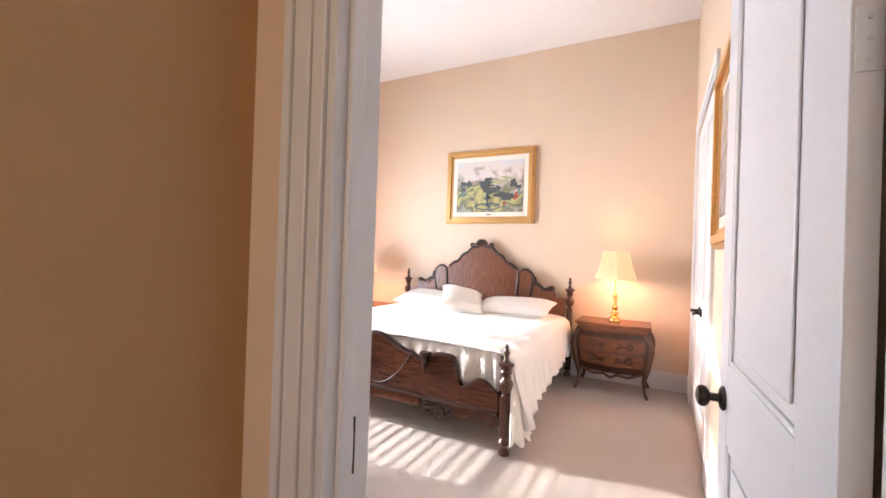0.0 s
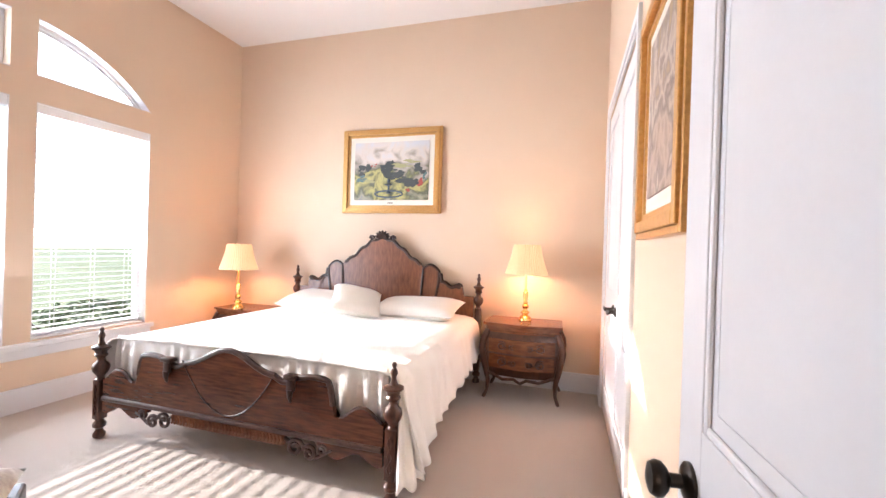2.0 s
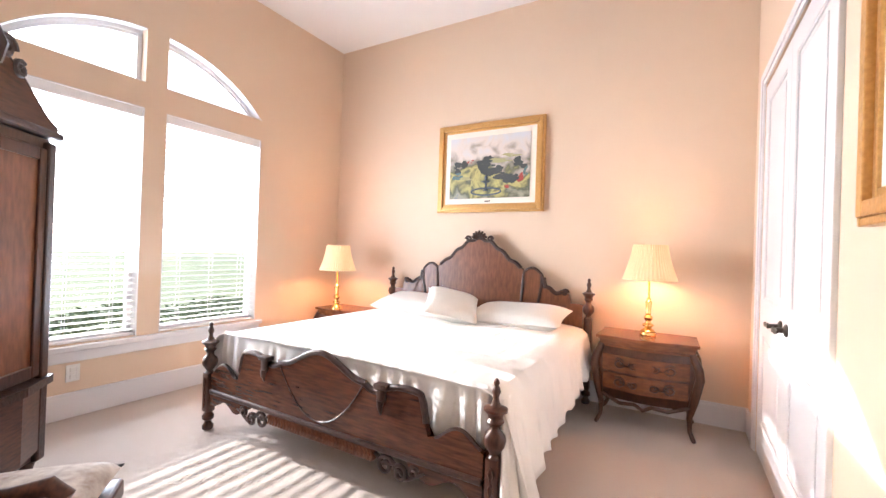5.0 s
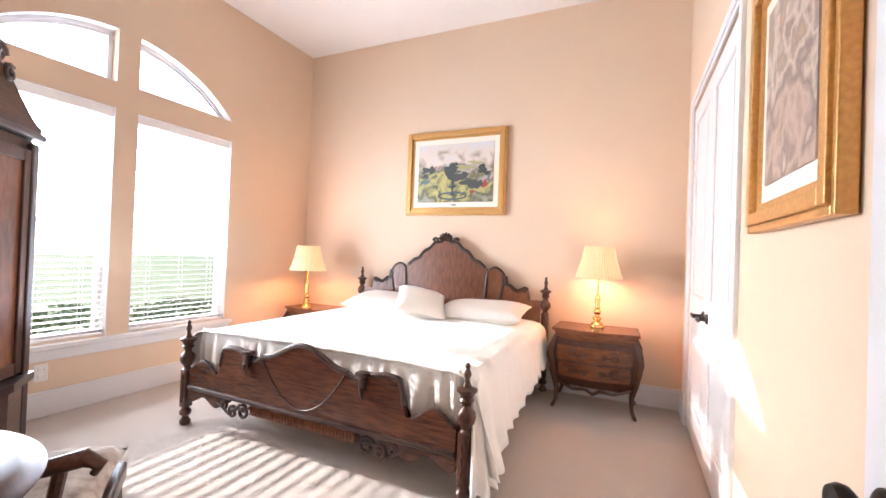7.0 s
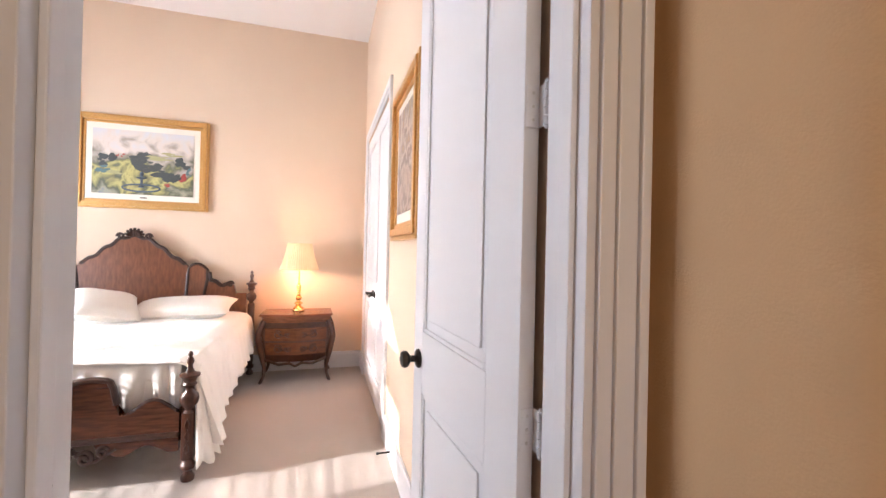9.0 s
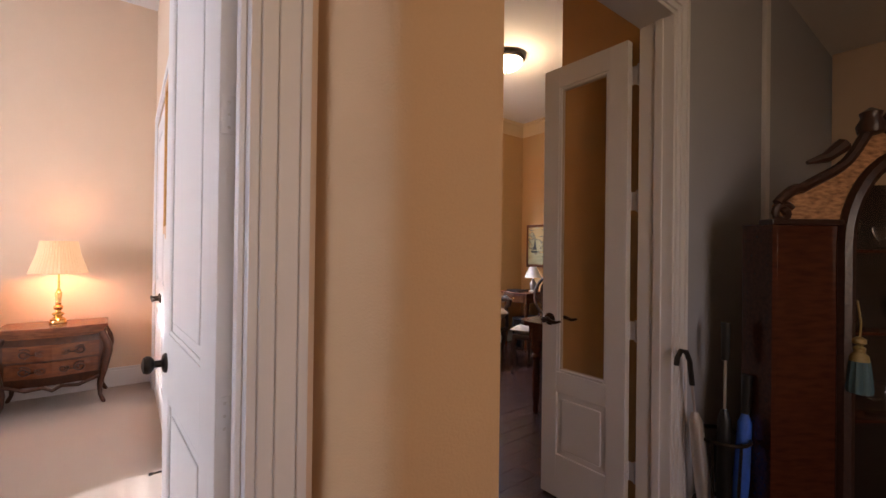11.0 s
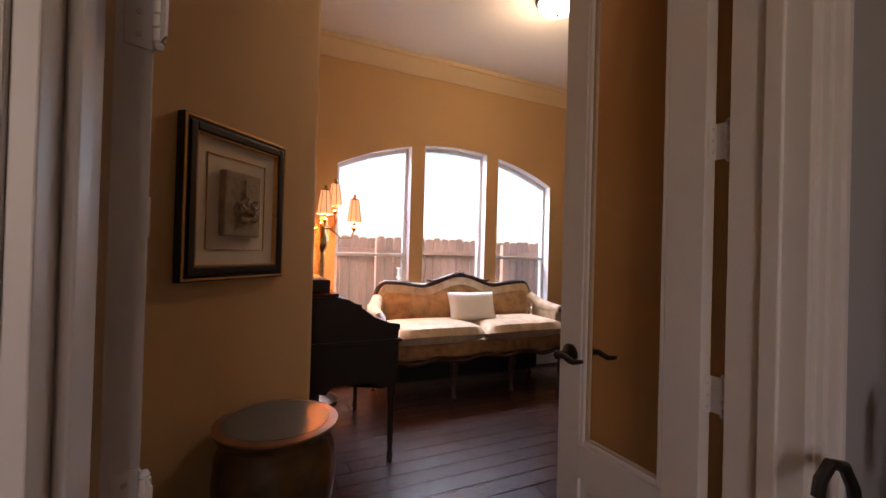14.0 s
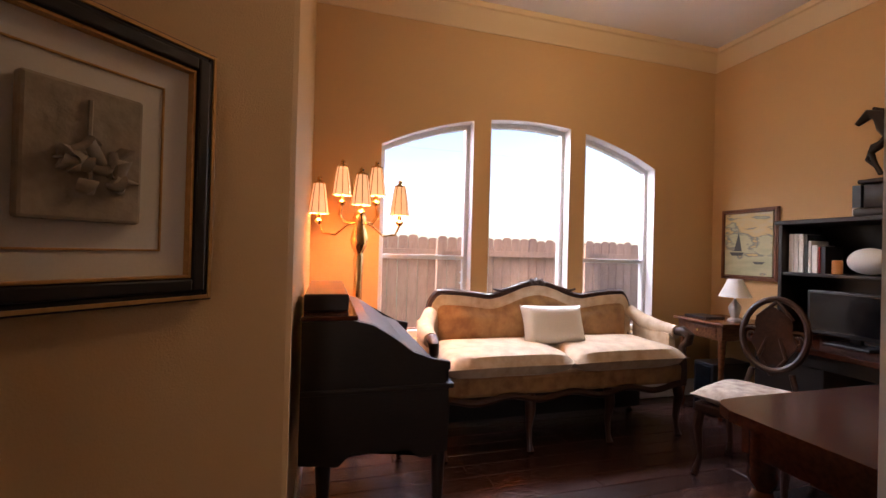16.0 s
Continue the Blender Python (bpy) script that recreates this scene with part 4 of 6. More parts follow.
def table_lamp(m, power):
    l = thing("table_lamp", "lit brass table lamp with pleated cream shade", "lamp", m, "bedside lamps")
    part("base", lathed([(0.055, 0), (0.058, 0.012), (0.05, 0.03), (0.052, 0.036), (0.036, 0.05), (0.022, 0.062), (0.04, 0.078), (0.04, 0.086), (0.02, 0.098), (0.017, 0.11), (0.03, 0.125), (0.031, 0.145), (0.017, 0.16), (0.021, 0.17), (0.016, 0.18), (0.022, 0.23), (0.024, 0.262), (0.014, 0.272), (0.016, 0.282), (0.008, 0.292), (0.006, 0.42), (0.004, 0.425)], seg=24), BRASS, l, "turned polished brass stem", True)
    bm = B()
    seg = 96
    rings = [[bm.verts.new(((r + 0.003 * (-1) ** i) * math.cos(2 * math.pi * i / seg), (r + 0.003 * (-1) ** i) * math.sin(2 * math.pi * i / seg), z)) for i in range(seg)] for r, z in ((0.190, 0.425), (0.165, 0.50), (0.140, 0.58), (0.118, 0.695))]
    for a, b in zip(rings, rings[1:]):
        for i in range(seg):
            bm.faces.new((a[i], a[(i + 1) % seg], b[(i + 1) % seg], b[i]))
    sh = part("shade", bm, SHADE, l, "glowing pleated cream shade")
    sh.visible_shadow = True
    bulb("table_lamp_bulb", m @ Vector((0, 0, 0.53)), power, WARM, 0.05)
    return l


commode(pose(1.075, 5.385, 0) @ Matrix.Diagonal((1.1, 1, 1, 1)))
table_lamp(pose(1.078, 5.385, 0.665), 3.6)
commode(pose(-1.93, 5.36, 0), 0.585)
table_lamp(pose(-1.93, 5.16, 0.585), 4.4)

# ---- pictures ----


def framed(name, label, m, w, h, fw, art, board, frame_mat, depth=0.045):
    """Framed picture in its own x-z plane, facing -y, origin at the centre back."""
    p = thing(name, label, "picture", m)
    bm = B()
    for k, (a, b, d) in enumerate(((0.0, 0.25, 0.8), (0.25, 0.7, 1.0), (0.7, 1.0, 0.6))):
        o, i = fw * a, fw * b
        x0, z0 = w / 2, h / 2
        for q in ((-x0 + o, -x0 + i, -z0 + o, z0 - o), (x0 - i, x0 - o, -z0 + o, z0 - o), (-x0 + i, x0 - i, -z0 + o, -z0 + i), (-x0 + i, x0 - i, z0 - i, z0 - o)):
            box(bm, q[0], q[1], -depth * d, 0, q[2], q[3], 0.004)
    part("frame", bm, frame_mat, p)
    part("mat_board", boxed(-w / 2 + fw, w / 2 - fw, -0.020, -0.004, -h / 2 + fw, h / 2 - fw), MATBOARD, p, "cream mat board")
    part("canvas", boxed(-w / 2 + fw + board, w / 2 - fw - board, -0.027, -0.0205, -h / 2 + fw + board, h / 2 - fw - board), art, p, "painted canvas")
    return p


gp = framed("garden_picture", "landscape painting with garden fountain in gilt frame", pose(-0.395, NY - 0.004, 2.108), 1.135, 0.90, 0.085, GARDEN, 0.055, GILT)
bm = B()
tube(bm, [(0.16 * math.cos(a) - 0.02, -0.029, -0.245 + 0.035 * math.sin(a)) for a in (2 * math.pi * i / 24 for i in range(25))], 0.008, 6)
lathe(bm, [(0.03, -0.24), (0.012, -0.21), (0.012, -0.16), (0.05, -0.145), (0.012, -0.135), (0.02, -0.10), (0.003, -0.08)], -0.02, -0.022, 10)
part("painted_fountain", bm, mat("slate_pigment", (0.10, 0.13, 0.17), 0.5, grain=0.5, scale=60), gp)
rnd = random.Random(21)


def dabs(name, colour, spots):
    """Flat irregular strokes of paint: (x, z, half width, half height, count)."""
    bm = B()
    for x, z, w, h, n in spots:
        for _ in range(n):
            cx, cz, k = x + rnd.gauss(0, w * 0.5), z + rnd.gauss(0, h * 0.5), rnd.uniform(0.25, 0.6)
            ph = rnd.uniform(0, 6)
            y = rnd.uniform(-0.0305, -0.0280)
            prism(bm, [(cx + w * k * math.cos(a) * (1 + 0.3 * math.sin(3 * a + ph)), cz + h * k * math.sin(a) * (1 + 0.3 * math.cos(2 * a + ph))) for a in (2 * math.pi * i / 9 for i in range(9))], "y", y, -0.0272)
    tagged(part(name, bm, mat(name + "_pigment", colour, 0.5, grain=0.5, scale=90, stain=0.2), gp), kind="stuff")


dabs("painted_foliage", (0.07, 0.08, 0.075), [(-0.06, 0.02, 0.09, 0.07, 12), (0.05, -0.03, 0.08, 0.04, 8), (0.16, -0.09, 0.09, 0.04, 9), (0.26, -0.14, 0.08, 0.05, 9), (-0.32, 0.02, 0.07, 0.06, 6), (0.33, 0.04, 0.06, 0.05, 6)])
dabs("painted_meadow", (0.42, 0.39, 0.19), [(0.12, 0.05, 0.12, 0.018, 8), (0.22, 0.10, 0.10, 0.016, 6), (-0.24, -0.10, 0.09, 0.02, 6)])
dabs("painted_blossom", (0.42, 0.07, 0.05), [(0.33, -0.14, 0.035, 0.03, 8), (-0.20, 0.06, 0.03, 0.02, 4), (0.20, -0.20, 0.03, 0.02, 4)])
dabs("painted_undergrowth", (0.12, 0.20, 0.20), [(-0.33, -0.08, 0.06, 0.03, 6), (0.38, -0.06, 0.03, 0.04, 4)])
part("nameplate", boxed(-0.03, 0.03, -0.024, -0.0205, -0.345, -0.335), BRONZE, gp)
framed("portrait_picture", "misty brown painting in wide gilt frame", pose(EX - 0.004, 3.07, 1.80, 0, 0, -90), 0.71, 0.87, 0.095, MISTY, 0.055, GILT, 0.05)

# wall outlet
o = thing("outlet", "white double wall outlet under the window sill", "outlet")
part("plate", boxed(WX + 0.001, WX + 0.007, 3.05, 3.13, 0.25, 0.37, 0.003), PLASTIC, o)
for z in (0.285, 0.335):
    part("socket", boxed(WX + 0.007, WX + 0.010, 3.072, 3.108, z - 0.016, z + 0.016, 0.004), PLASTIC, o)

# ---- wardrobe, round table and bench beside the window ----
wd = thing("wardrobe", "tall dark walnut wardrobe with carved crest", "wardrobe", pose(-1.28, 2.38, 0, 0, 0, 133))
part("body", boxed(-0.42, 0.42, 0.012, 0.44, 0.12, 1.76, 0.008), WALNUT_UP, wd)
for s in (-1, 1):
    d = B()
    x0, x1 = sorted((s * 0.015, s * 0.36))
    for a, b, c, e in ((x0, x0 + 0.05, 0.56, 1.70), (x1 - 0.05, x1, 0.56, 1.70), (x0 + 0.05, x1 - 0.05, 0.56, 0.62), (x0 + 0.05, x1 - 0.05, 1.64, 1.70)):
        box(d, a, b, -0.014, 0.012, c, e, 0.005)
    dd = part("door", d, WALNUT_UP, wd, "framed wardrobe door")
    part("door_panel", boxed(x0 + 0.05, x1 - 0.05, -0.004, 0.012, 0.62, 1.64), BURL, dd, "polished figured panel")
    bm = B()
    box(bm, s * 0.04 - 0.01, s * 0.04 + 0.01, -0.02, -0.014, 1.22, 1.30, 0.003)
    tube(bm, [(s * 0.04, -0.022, 1.27), (s * 0.04 - 0.012, -0.03, 1.245), (s * 0.04, -0.032, 1.225), (s * 0.04 + 0.012, -0.03, 1.245), (s * 0.04, -0.022, 1.27)], 0.004, 6)
    part("pull", bm, BRONZE, dd, "bronze drop pull", True)
    part("pilaster", boxed(s * 0.39 - 0.03, s * 0.39 + 0.03, -0.02, 0.012, 0.12, 1.74, 0.01), CARVED, wd)
bm = B()
prism(bm, [(-0.36, 0.012), (-0.36, -0.02), (-0.2, -0.05), (0, -0.03), (0.2, -0.05), (0.36, -0.02), (0.36, 0.012)], "z", 0.18, 0.50)
part("drawer", bm, WALNUT, wd, "serpentine lower drawer")
bm = B()
prism(bm, [(-0.44, 0.44), (-0.44, -0.03), (-0.2, -0.07), (0, -0.05), (0.2, -0.07), (0.44, -0.03), (0.44, 0.44)], "z", 0.505, 0.545)
part("waist_moulding", bm, CARVED, wd)
part("cornice", boxed(-0.45, 0.45, -0.035, 0.44, 1.76, 1.80, 0.012), CARVED, wd)
bm = B()
us = [-0.42 + 0.84 * i / 40 for i in range(41)]
wz = lambda u: 1.82 + 0.25 * (0.5 + 0.5 * math.cos(math.pi * min(1, abs(u) / 0.42))) ** 0.8
prism(bm, [(u, wz(u)) for u in us] + [(0.42, 1.79), (-0.42, 1.79)], "y", -0.02, 0.02)
part("pediment", bm, WALNUT, wd)
bm = B()
tube(bm, [(u, -0.006, wz(u)) for u in us], 0.016, 8)
for s in (-1, 1):
    tube(bm, [(s * x, y, z) for x, y, z in spiral(0.07, 2.09, -0.015, 0.055, 1.4)], 0.016, 7)
    tube(bm, [(s * x, y, z) for x, y, z in spiral(0.15, 2.02, -0.02, 0.04, 1.3, 1)], 0.013, 7)
tube(bm, [(0, -0.02, 2.0), (0, -0.035, 2.08), (0, -0.02, 2.17)], [0.03, 0.035, 0.012], 8)
part("crest", bm, CARVED, wd, "carved scroll crest", True)
for sx in (-0.37, 0.37):
    for y in (0.03, 0.40):
        part("foot", lathed([(0.018, 0), (0.035, 0.02), (0.04, 0.05), (0.025, 0.08), (0.035, 0.12)], sx, y, 14), CARVED, wd, "", True)

rt = thing("round_table", "polished dark round table with moulded rim", "table", pose(-0.12, 1.70, 0))
part("tabletop", lathed([(0.40, 0.705), (0.44, 0.71), (0.455, 0.722), (0.44, 0.73), (0.425, 0.732), (0.415, 0.742), (0.40, 0.748), (0.37, 0.75), (0.365, 0.745)], seg=64), WALNUT, rt, "", True)
part("pedestal", lathed([(0.14, 0.08), (0.10, 0.14), (0.05, 0.2), (0.07, 0.3), (0.08, 0.4), (0.045, 0.52), (0.06, 0.62), (0.16, 0.705)], seg=24), WALNUT, rt, "", True)
for k in range(3):
    a = 0.6 + k * 2 * math.pi / 3
    bm = B()
    tube(bm, [(r * math.cos(a), r * math.sin(a), z) for r, z in ((0.08, 0.14), (0.2, 0.15), (0.30, 0.07), (0.36, 0.02))], [0.035, 0.03, 0.022, 0.02], 10)
    part("foot", bm, WALNUT, rt, "", True)

bn = thing("bench", "carved bench with floral tapestry seat by the table", "bench", pose(-0.46, 2.25, 0, 0, 0, -37))
part("seat", cushion(B(), 0, 0, 0.42, 0.52, 0.52, 0.14), FLORAL, bn, "floral tapestry seat", True)
part("rail", boxed(-0.26, 0.26, -0.26, 0.26, 0.30, 0.37, 0.012), WALNUT, bn)
bm = B()
tube(bm, [(0.275, -0.24, 0.60), (0.275, -0.05, 0.615), (0.275, 0.15, 0.61), (0.28, 0.235, 0.625), (0.285, 0.27, 0.60), (0.28, 0.255, 0.575)], [0.02, 0.024, 0.024, 0.026, 0.02, 0.012], 10)
for y in (-0.22, 0.16):
    tube(bm, [(0.25, y, 0.33), (0.285, y, 0.46), (0.275, y + 0.02, 0.60)], 0.018, 8)
part("arm", bm, WALNUT, bn, "scrolled carved arm", True)
for sx in (-0.22, 0.22):
    for y in (-0.22, 0.22):
        bm = B()
        tube(bm, [(sx, y, 0.32), (sx * 1.05, y * 1.05, 0.18), (sx, y, 0.05), (sx * 1.08, y * 1.08, 0.0)], [0.03, 0.024, 0.015, 0.02], 8)
        part("leg", bm, WALNUT, bn, "", True)

# ---- study windows and yard ----
for k, (a, b) in enumerate(SW):
    w = thing("window_%d" % (k + 3), ("white study window with arched head", "tall fixed study window with arched head", "white study window with sloping arched head")[k], "window", kind="structure")
    y = SN + 0.11
    bm = B()
    n = 12
    for i in range(n):
        x0, x1 = a + (b - a) * i / n, a + (b - a) * (i + 1) / n
        prism(bm, [(x0, study_arch(x0) - 0.045), (x1, study_arch(x1) - 0.045), (x1, study_arch(x1)), (x0, study_arch(x0))], "y", y - 0.025, y + 0.03)
    for x0, x1, xm in ((a, a + 0.04, a), (b - 0.04, b, b)):
        box(bm, x0, x1, y - 0.025, y + 0.03, SZ0, study_arch(xm) - 0.03, 0.004)
    box(bm, a + 0.04, b - 0.04, y - 0.025, y + 0.03, SZ0, SZ0 + 0.05, 0.004)
    part("window_frame", bm, TRIM, w)
    if k != 1:
        part("meeting_rail", boxed(a + 0.04, b - 0.04, y - 0.02, y + 0.02, 1.215, 1.25, 0.004), TRIM, w)
    p = part("pane", boxed(a + 0.03, b - 0.03, y - 0.003, y + 0.003, SZ0 + 0.03, 2.10), PANE, w)
    p.visible_shadow = False
    struct("window_ledge", boxed(a, b, SN - 0.02, SN + 0.085, SZ0 - 0.03, SZ0 - 0.002, 0.004), TRIM, "white painted study window ledge", "window sill")

bm = B()
for a, b in SW:
    for x0, x1, xm in ((a, a + 0.006, a), (b - 0.006, b, b)):
        box(bm, x0, x1, SN - 0.003, SN + 0.084, SZ0, study_arch(xm) - 0.004)
    for i in range(12):
        x0, x1 = a + (b - a) * i / 12, a + (b - a) * (i + 1) / 12
        prism(bm, [(x0, study_arch(x0) - 0.007), (x1, study_arch(x1) - 0.007), (x1, study_arch(x1) - 0.001), (x0, study_arch(x0) - 0.001)], "y", SN - 0.003, SN + 0.084)
struct("window_reveal_study", bm, TRIM, "white lined reveals of the study windows", "window trim")

fence = thing("fence", "weathered red-brown board fence with dog-eared tops", "fence")
FYD = 7.6
bd = None
rnd = random.Random(7)
for i in range(64):
    x = 0.6 + i * 0.145
    if bd is None:
        bm = B()
        prism(bm, [(-0.068, -0.22), (0.068, -0.22), (0.068, 1.47), (0.04, 1.50), (-0.04, 1.50), (-0.068, 1.47)], "y", -0.009, 0.009)
        o = part("board", bm, FENCE, fence)
        bd = o.data
    else:
        o = new("board", bd)
        o.parent = fence
    o.location = (x, FYD + rnd.uniform(-0.005, 0.005), rnd.uniform(-0.03, 0.02))
for z in (0.1, 1.22):
    part("rail", boxed(0.5, 9.9, FYD - 0.055, FYD - 0.012, z, z + 0.09, 0.004), FENCE, fence)
for x in (1.9, 4.3, 6.7, 9.1):
    part("fence_post", boxed(x - 0.045, x + 0.045, FYD - 0.15, FYD - 0.058, -0.22, 1.44, 0.006), FENCE, fence)
gs = thing("garden_trellis", "white garden trellis standing before the fence", "trellis", pose(4.62, 6.9, -0.22))
for x in (-0.17, 0.0, 0.17):
    part("upright", boxed(x - 0.012, x + 0.012, -0.012, 0.012, 0, 1.25, 0.002), TRIM, gs)
for z in (0.2, 0.5, 0.8, 1.1, 1.24):
    part("crossbar", boxed(-0.2, 0.2, 0.012, 0.03, z - 0.01, z + 0.01, 0.002), TRIM, gs)

# ---- sofa ----
sofa = thing("sofa", "antique carved sofa in gold and cream damask", "sofa", pose(4.36, 4.80, 0))


def sofa_z(u):
    u = abs(u)
    if u < 0.42:
        return 0.925 + 0.105 * (0.5 + 0.5 * math.cos(math.pi * u / 0.42))
    if u < 0.86:
        return 0.925 + 0.035 * math.sin(math.pi * min(1, (u - 0.42) / 0.36) / 2) - 0.09 * max(0, (u - 0.78) / 0.08) ** 2
    return 0.82


us = [-0.87 + 1.74 * i / 80 for i in range(81)]
bm = B()
prism(bm, [(u, sofa_z(u)) for u in us] + [(0.90, 0.13), (-0.90, 0.13)], "y", -0.06, 0.03)
sb = part("backrest", bm, CREAMDAM, sofa, "cream damask back")
bm = B()
rows = []
for j in range(9):
    f = j / 8
    rows.append([bm.verts.new((u * 0.93, -0.06 - 0.06 * (1 - (2 * f - 1) ** 4) * (1 - (u / 0.9) ** 8), 0.50 + (sofa_z(u * 0.95) - 0.075 - 0.50) * f)) for u in us])
for a, b in zip(rows, rows[1:]):
    for i in range(len(a) - 1):
        bm.faces.new((a[i], a[i + 1], b[i + 1], b[i]))
part("back_panel", bm, DAMASK, sb, "gold damask inset", True)
bm = B()
tube(bm, [(-0.86, -0.03, 0.62)] + [(u, -0.02, sofa_z(u) + 0.01) for u in us] + [(0.86, -0.03, 0.62)], 0.033, 8)
part("back_frame", bm, CARVED, sofa, "dark carved back frame", True)
bm = B()
for i in range(5):
    a = math.pi * (i + 0.5) / 5
    tube(bm, [(0.02 * math.cos(a), -0.03, 1.03), (0.06 * math.cos(a), -0.045, 1.04 + 0.03 * math.sin(a)), (0.085 * math.cos(a), -0.03, 1.04 + 0.045 * math.sin(a))], [0.014, 0.022, 0.012], 8)
for s in (-1, 1):
    tube(bm, [(s * 0.09, -0.03, 1.04), (s * 0.2, -0.035, 1.01), (s * 0.30, -0.03, 0.985), (s * 0.36, -0.03, 1.0)], [0.02, 0.016, 0.013, 0.008], 8)
part("crest", bm, CARVED, sofa, "carved leaf crest", True)
part("seat_base", boxed(-0.93, 0.93, -0.56, -0.04, 0.36, 0.50, 0.03), DAMASK, sofa, "gold damask seat rail")
for s in (-1, 1):
    part("seat_cushion", cushion(B(), s * 0.455, -0.33, 0.565, 0.93, 0.60, 0.17, None, 6), CREAMDAM, sofa, "loose cream damask seat cushion", True)
    bm = B()
    tube(bm, [(s * 0.86, -0.05, 0.83), (s * 0.92, -0.15, 0.755), (s * 0.95, -0.30, 0.72), (s * 0.955, -0.46, 0.715)], [0.05, 0.058, 0.058, 0.05], 12)
    prism(bm, [(-0.06, 0.42), (-0.06, 0.78), (-0.2, 0.72), (-0.44, 0.70), (-0.46, 0.42)], "x", s * 0.93 - 0.03, s * 0.93 + 0.03)
    ar = part("arm", bm, CREAMDAM, sofa, "padded damask arm", True)
    bm = B()
    tube(bm, [(s * 0.955, -0.45, 0.72), (s * 0.96, -0.52, 0.735), (s * 0.965, -0.57, 0.71), (s * 0.96, -0.56, 0.66), (s * 0.95, -0.52, 0.62), (s * 0.94, -0.54, 0.52), (s * 0.93, -0.55, 0.38)], [0.03, 0.036, 0.034, 0.03, 0.024, 0.026, 0.03], 10)
    part("arm_scroll", bm, CARVED, ar, "carved arm scroll", True)
# black sheet added where only shade lies beneath the sofa
part("under_seat_shade", boxed(-0.90, 0.90, -0.16, -0.13, 0.06, 0.40), BLACKP, sofa, "black sheet standing in for the shade under the seat")
bm = B()
tube(bm, [(u, -0.565, 0.35 + 0.018 * math.cos(u * 14)) for u in [-0.93 + 1.86 * i / 40 for i in range(41)]], 0.022, 8)
part("apron", bm, CARVED, sofa, "carved apron", True)
for x in (-0.88, -0.3, 0.3, 0.88):
    for y in ((-0.54, -0.04) if abs(x) > 0.5 else (-0.54,)):
        bm = B()
        tube(bm, [(x, y, 0.37), (x * 1.01, y - 0.02, 0.27), (x, y, 0.14), (x, y - 0.01, 0.05), (x, y - 0.03, 0.0)], [0.034, 0.034, 0.02, 0.015, 0.022], 10)
        part("leg", bm, CARVED, sofa, "cabriole leg", True)
tagged(part("throw_pillow", cushion(B(), 0, 0, 0, 0.50, 0.30, 0.15, pose(4.40, 4.56, 0.755, 68, 0, -4), 4), PILLOW, None, "", True), "cream rectangular throw pillow propped on the sofa", "pillow")

# ---- writing desk ----
dk = thing("writing_desk", "dark slope-front writing desk with tapered legs", "desk")
X0, X1, Y0, Y1 = 2.675, 3.25, 3.42, 4.38
side = [(X0, 0.47), (X0, 1.0), (2.86, 1.005), (2.94, 0.985), (3.02, 0.935), (3.10, 0.875), (3.18, 0.845), (3.255, 0.83), (3.255, 0.80), (3.235, 0.79), (3.235, 0.735), (X1, 0.725), (X1, 0.47), (3.14, 0.45), (3.09, 0.49), (2.86, 0.49), (2.82, 0.45)]
for y in (Y0, Y1 - 0.025):
    bm = B()
    prism(bm, side, "y", y, y + 0.025)
    part("side_panel", bm, BLACKWOOD, dk, "shaped desk end")
bm = B()
prism(bm, [(2.86, 1.006), (2.94, 0.986), (3.02, 0.936), (3.10, 0.876), (3.18, 0.846), (3.18, 0.83), (3.10, 0.86), (3.02, 0.92), (2.94, 0.97), (2.86, 0.99)], "y", Y0 + 0.025, Y1 - 0.025)
part("slope_lid", bm, BLACKWOOD, dk)
part("back_panel", boxed(X0, X0 + 0.02, Y0 + 0.026, Y1 - 0.026, 0.47, 1.0), BLACKWOOD, dk)
part("top", boxed(X0 - 0.005, 2.88, Y0 - 0.012, Y1 + 0.012, 1.006, 1.024, 0.005), MAHOGANY, dk)
part("writing_top", boxed(X0, 3.27, Y0 - 0.01, Y1 + 0.01, 0.725, 0.745, 0.005), BLACKWOOD, dk)
part("gallery", boxed(X0, 2.85, Y0 + 0.10, Y1 - 0.10, 1.025, 1.095, 0.008), BLACKWOOD, dk, "low raised letter gallery")
for k in range(3):
    y = Y0 + 0.05 + k * 0.30
    d = part("drawer", boxed(X1 - 0.02, X1 + 0.006, y, y + 0.28, 0.53, 0.70, 0.005), BLACKWOOD, dk)
    part("drawer_knob", lathed([(0.006, 0), (0.014, 0.006), (0.012, 0.016)], 0, 0, 12), BRASS, d, "brass knob", True).matrix_basis = pose(X1 + 0.006, y + 0.14, 0.615, 0, 90, 0)
for x in (X0 + 0.09, X1 - 0.03):
    for y in (Y0 + 0.03, Y1 - 0.03):
        part("leg", lathed([(0.012, 0), (0.018, 0.01), (0.019, 0.04), (0.011, 0.055), (0.015, 0.07), (0.018, 0.2), (0.026, 0.40), (0.03, 0.50)], x, y, 14), BLACKWOOD, dk, "turned tapered leg", True)

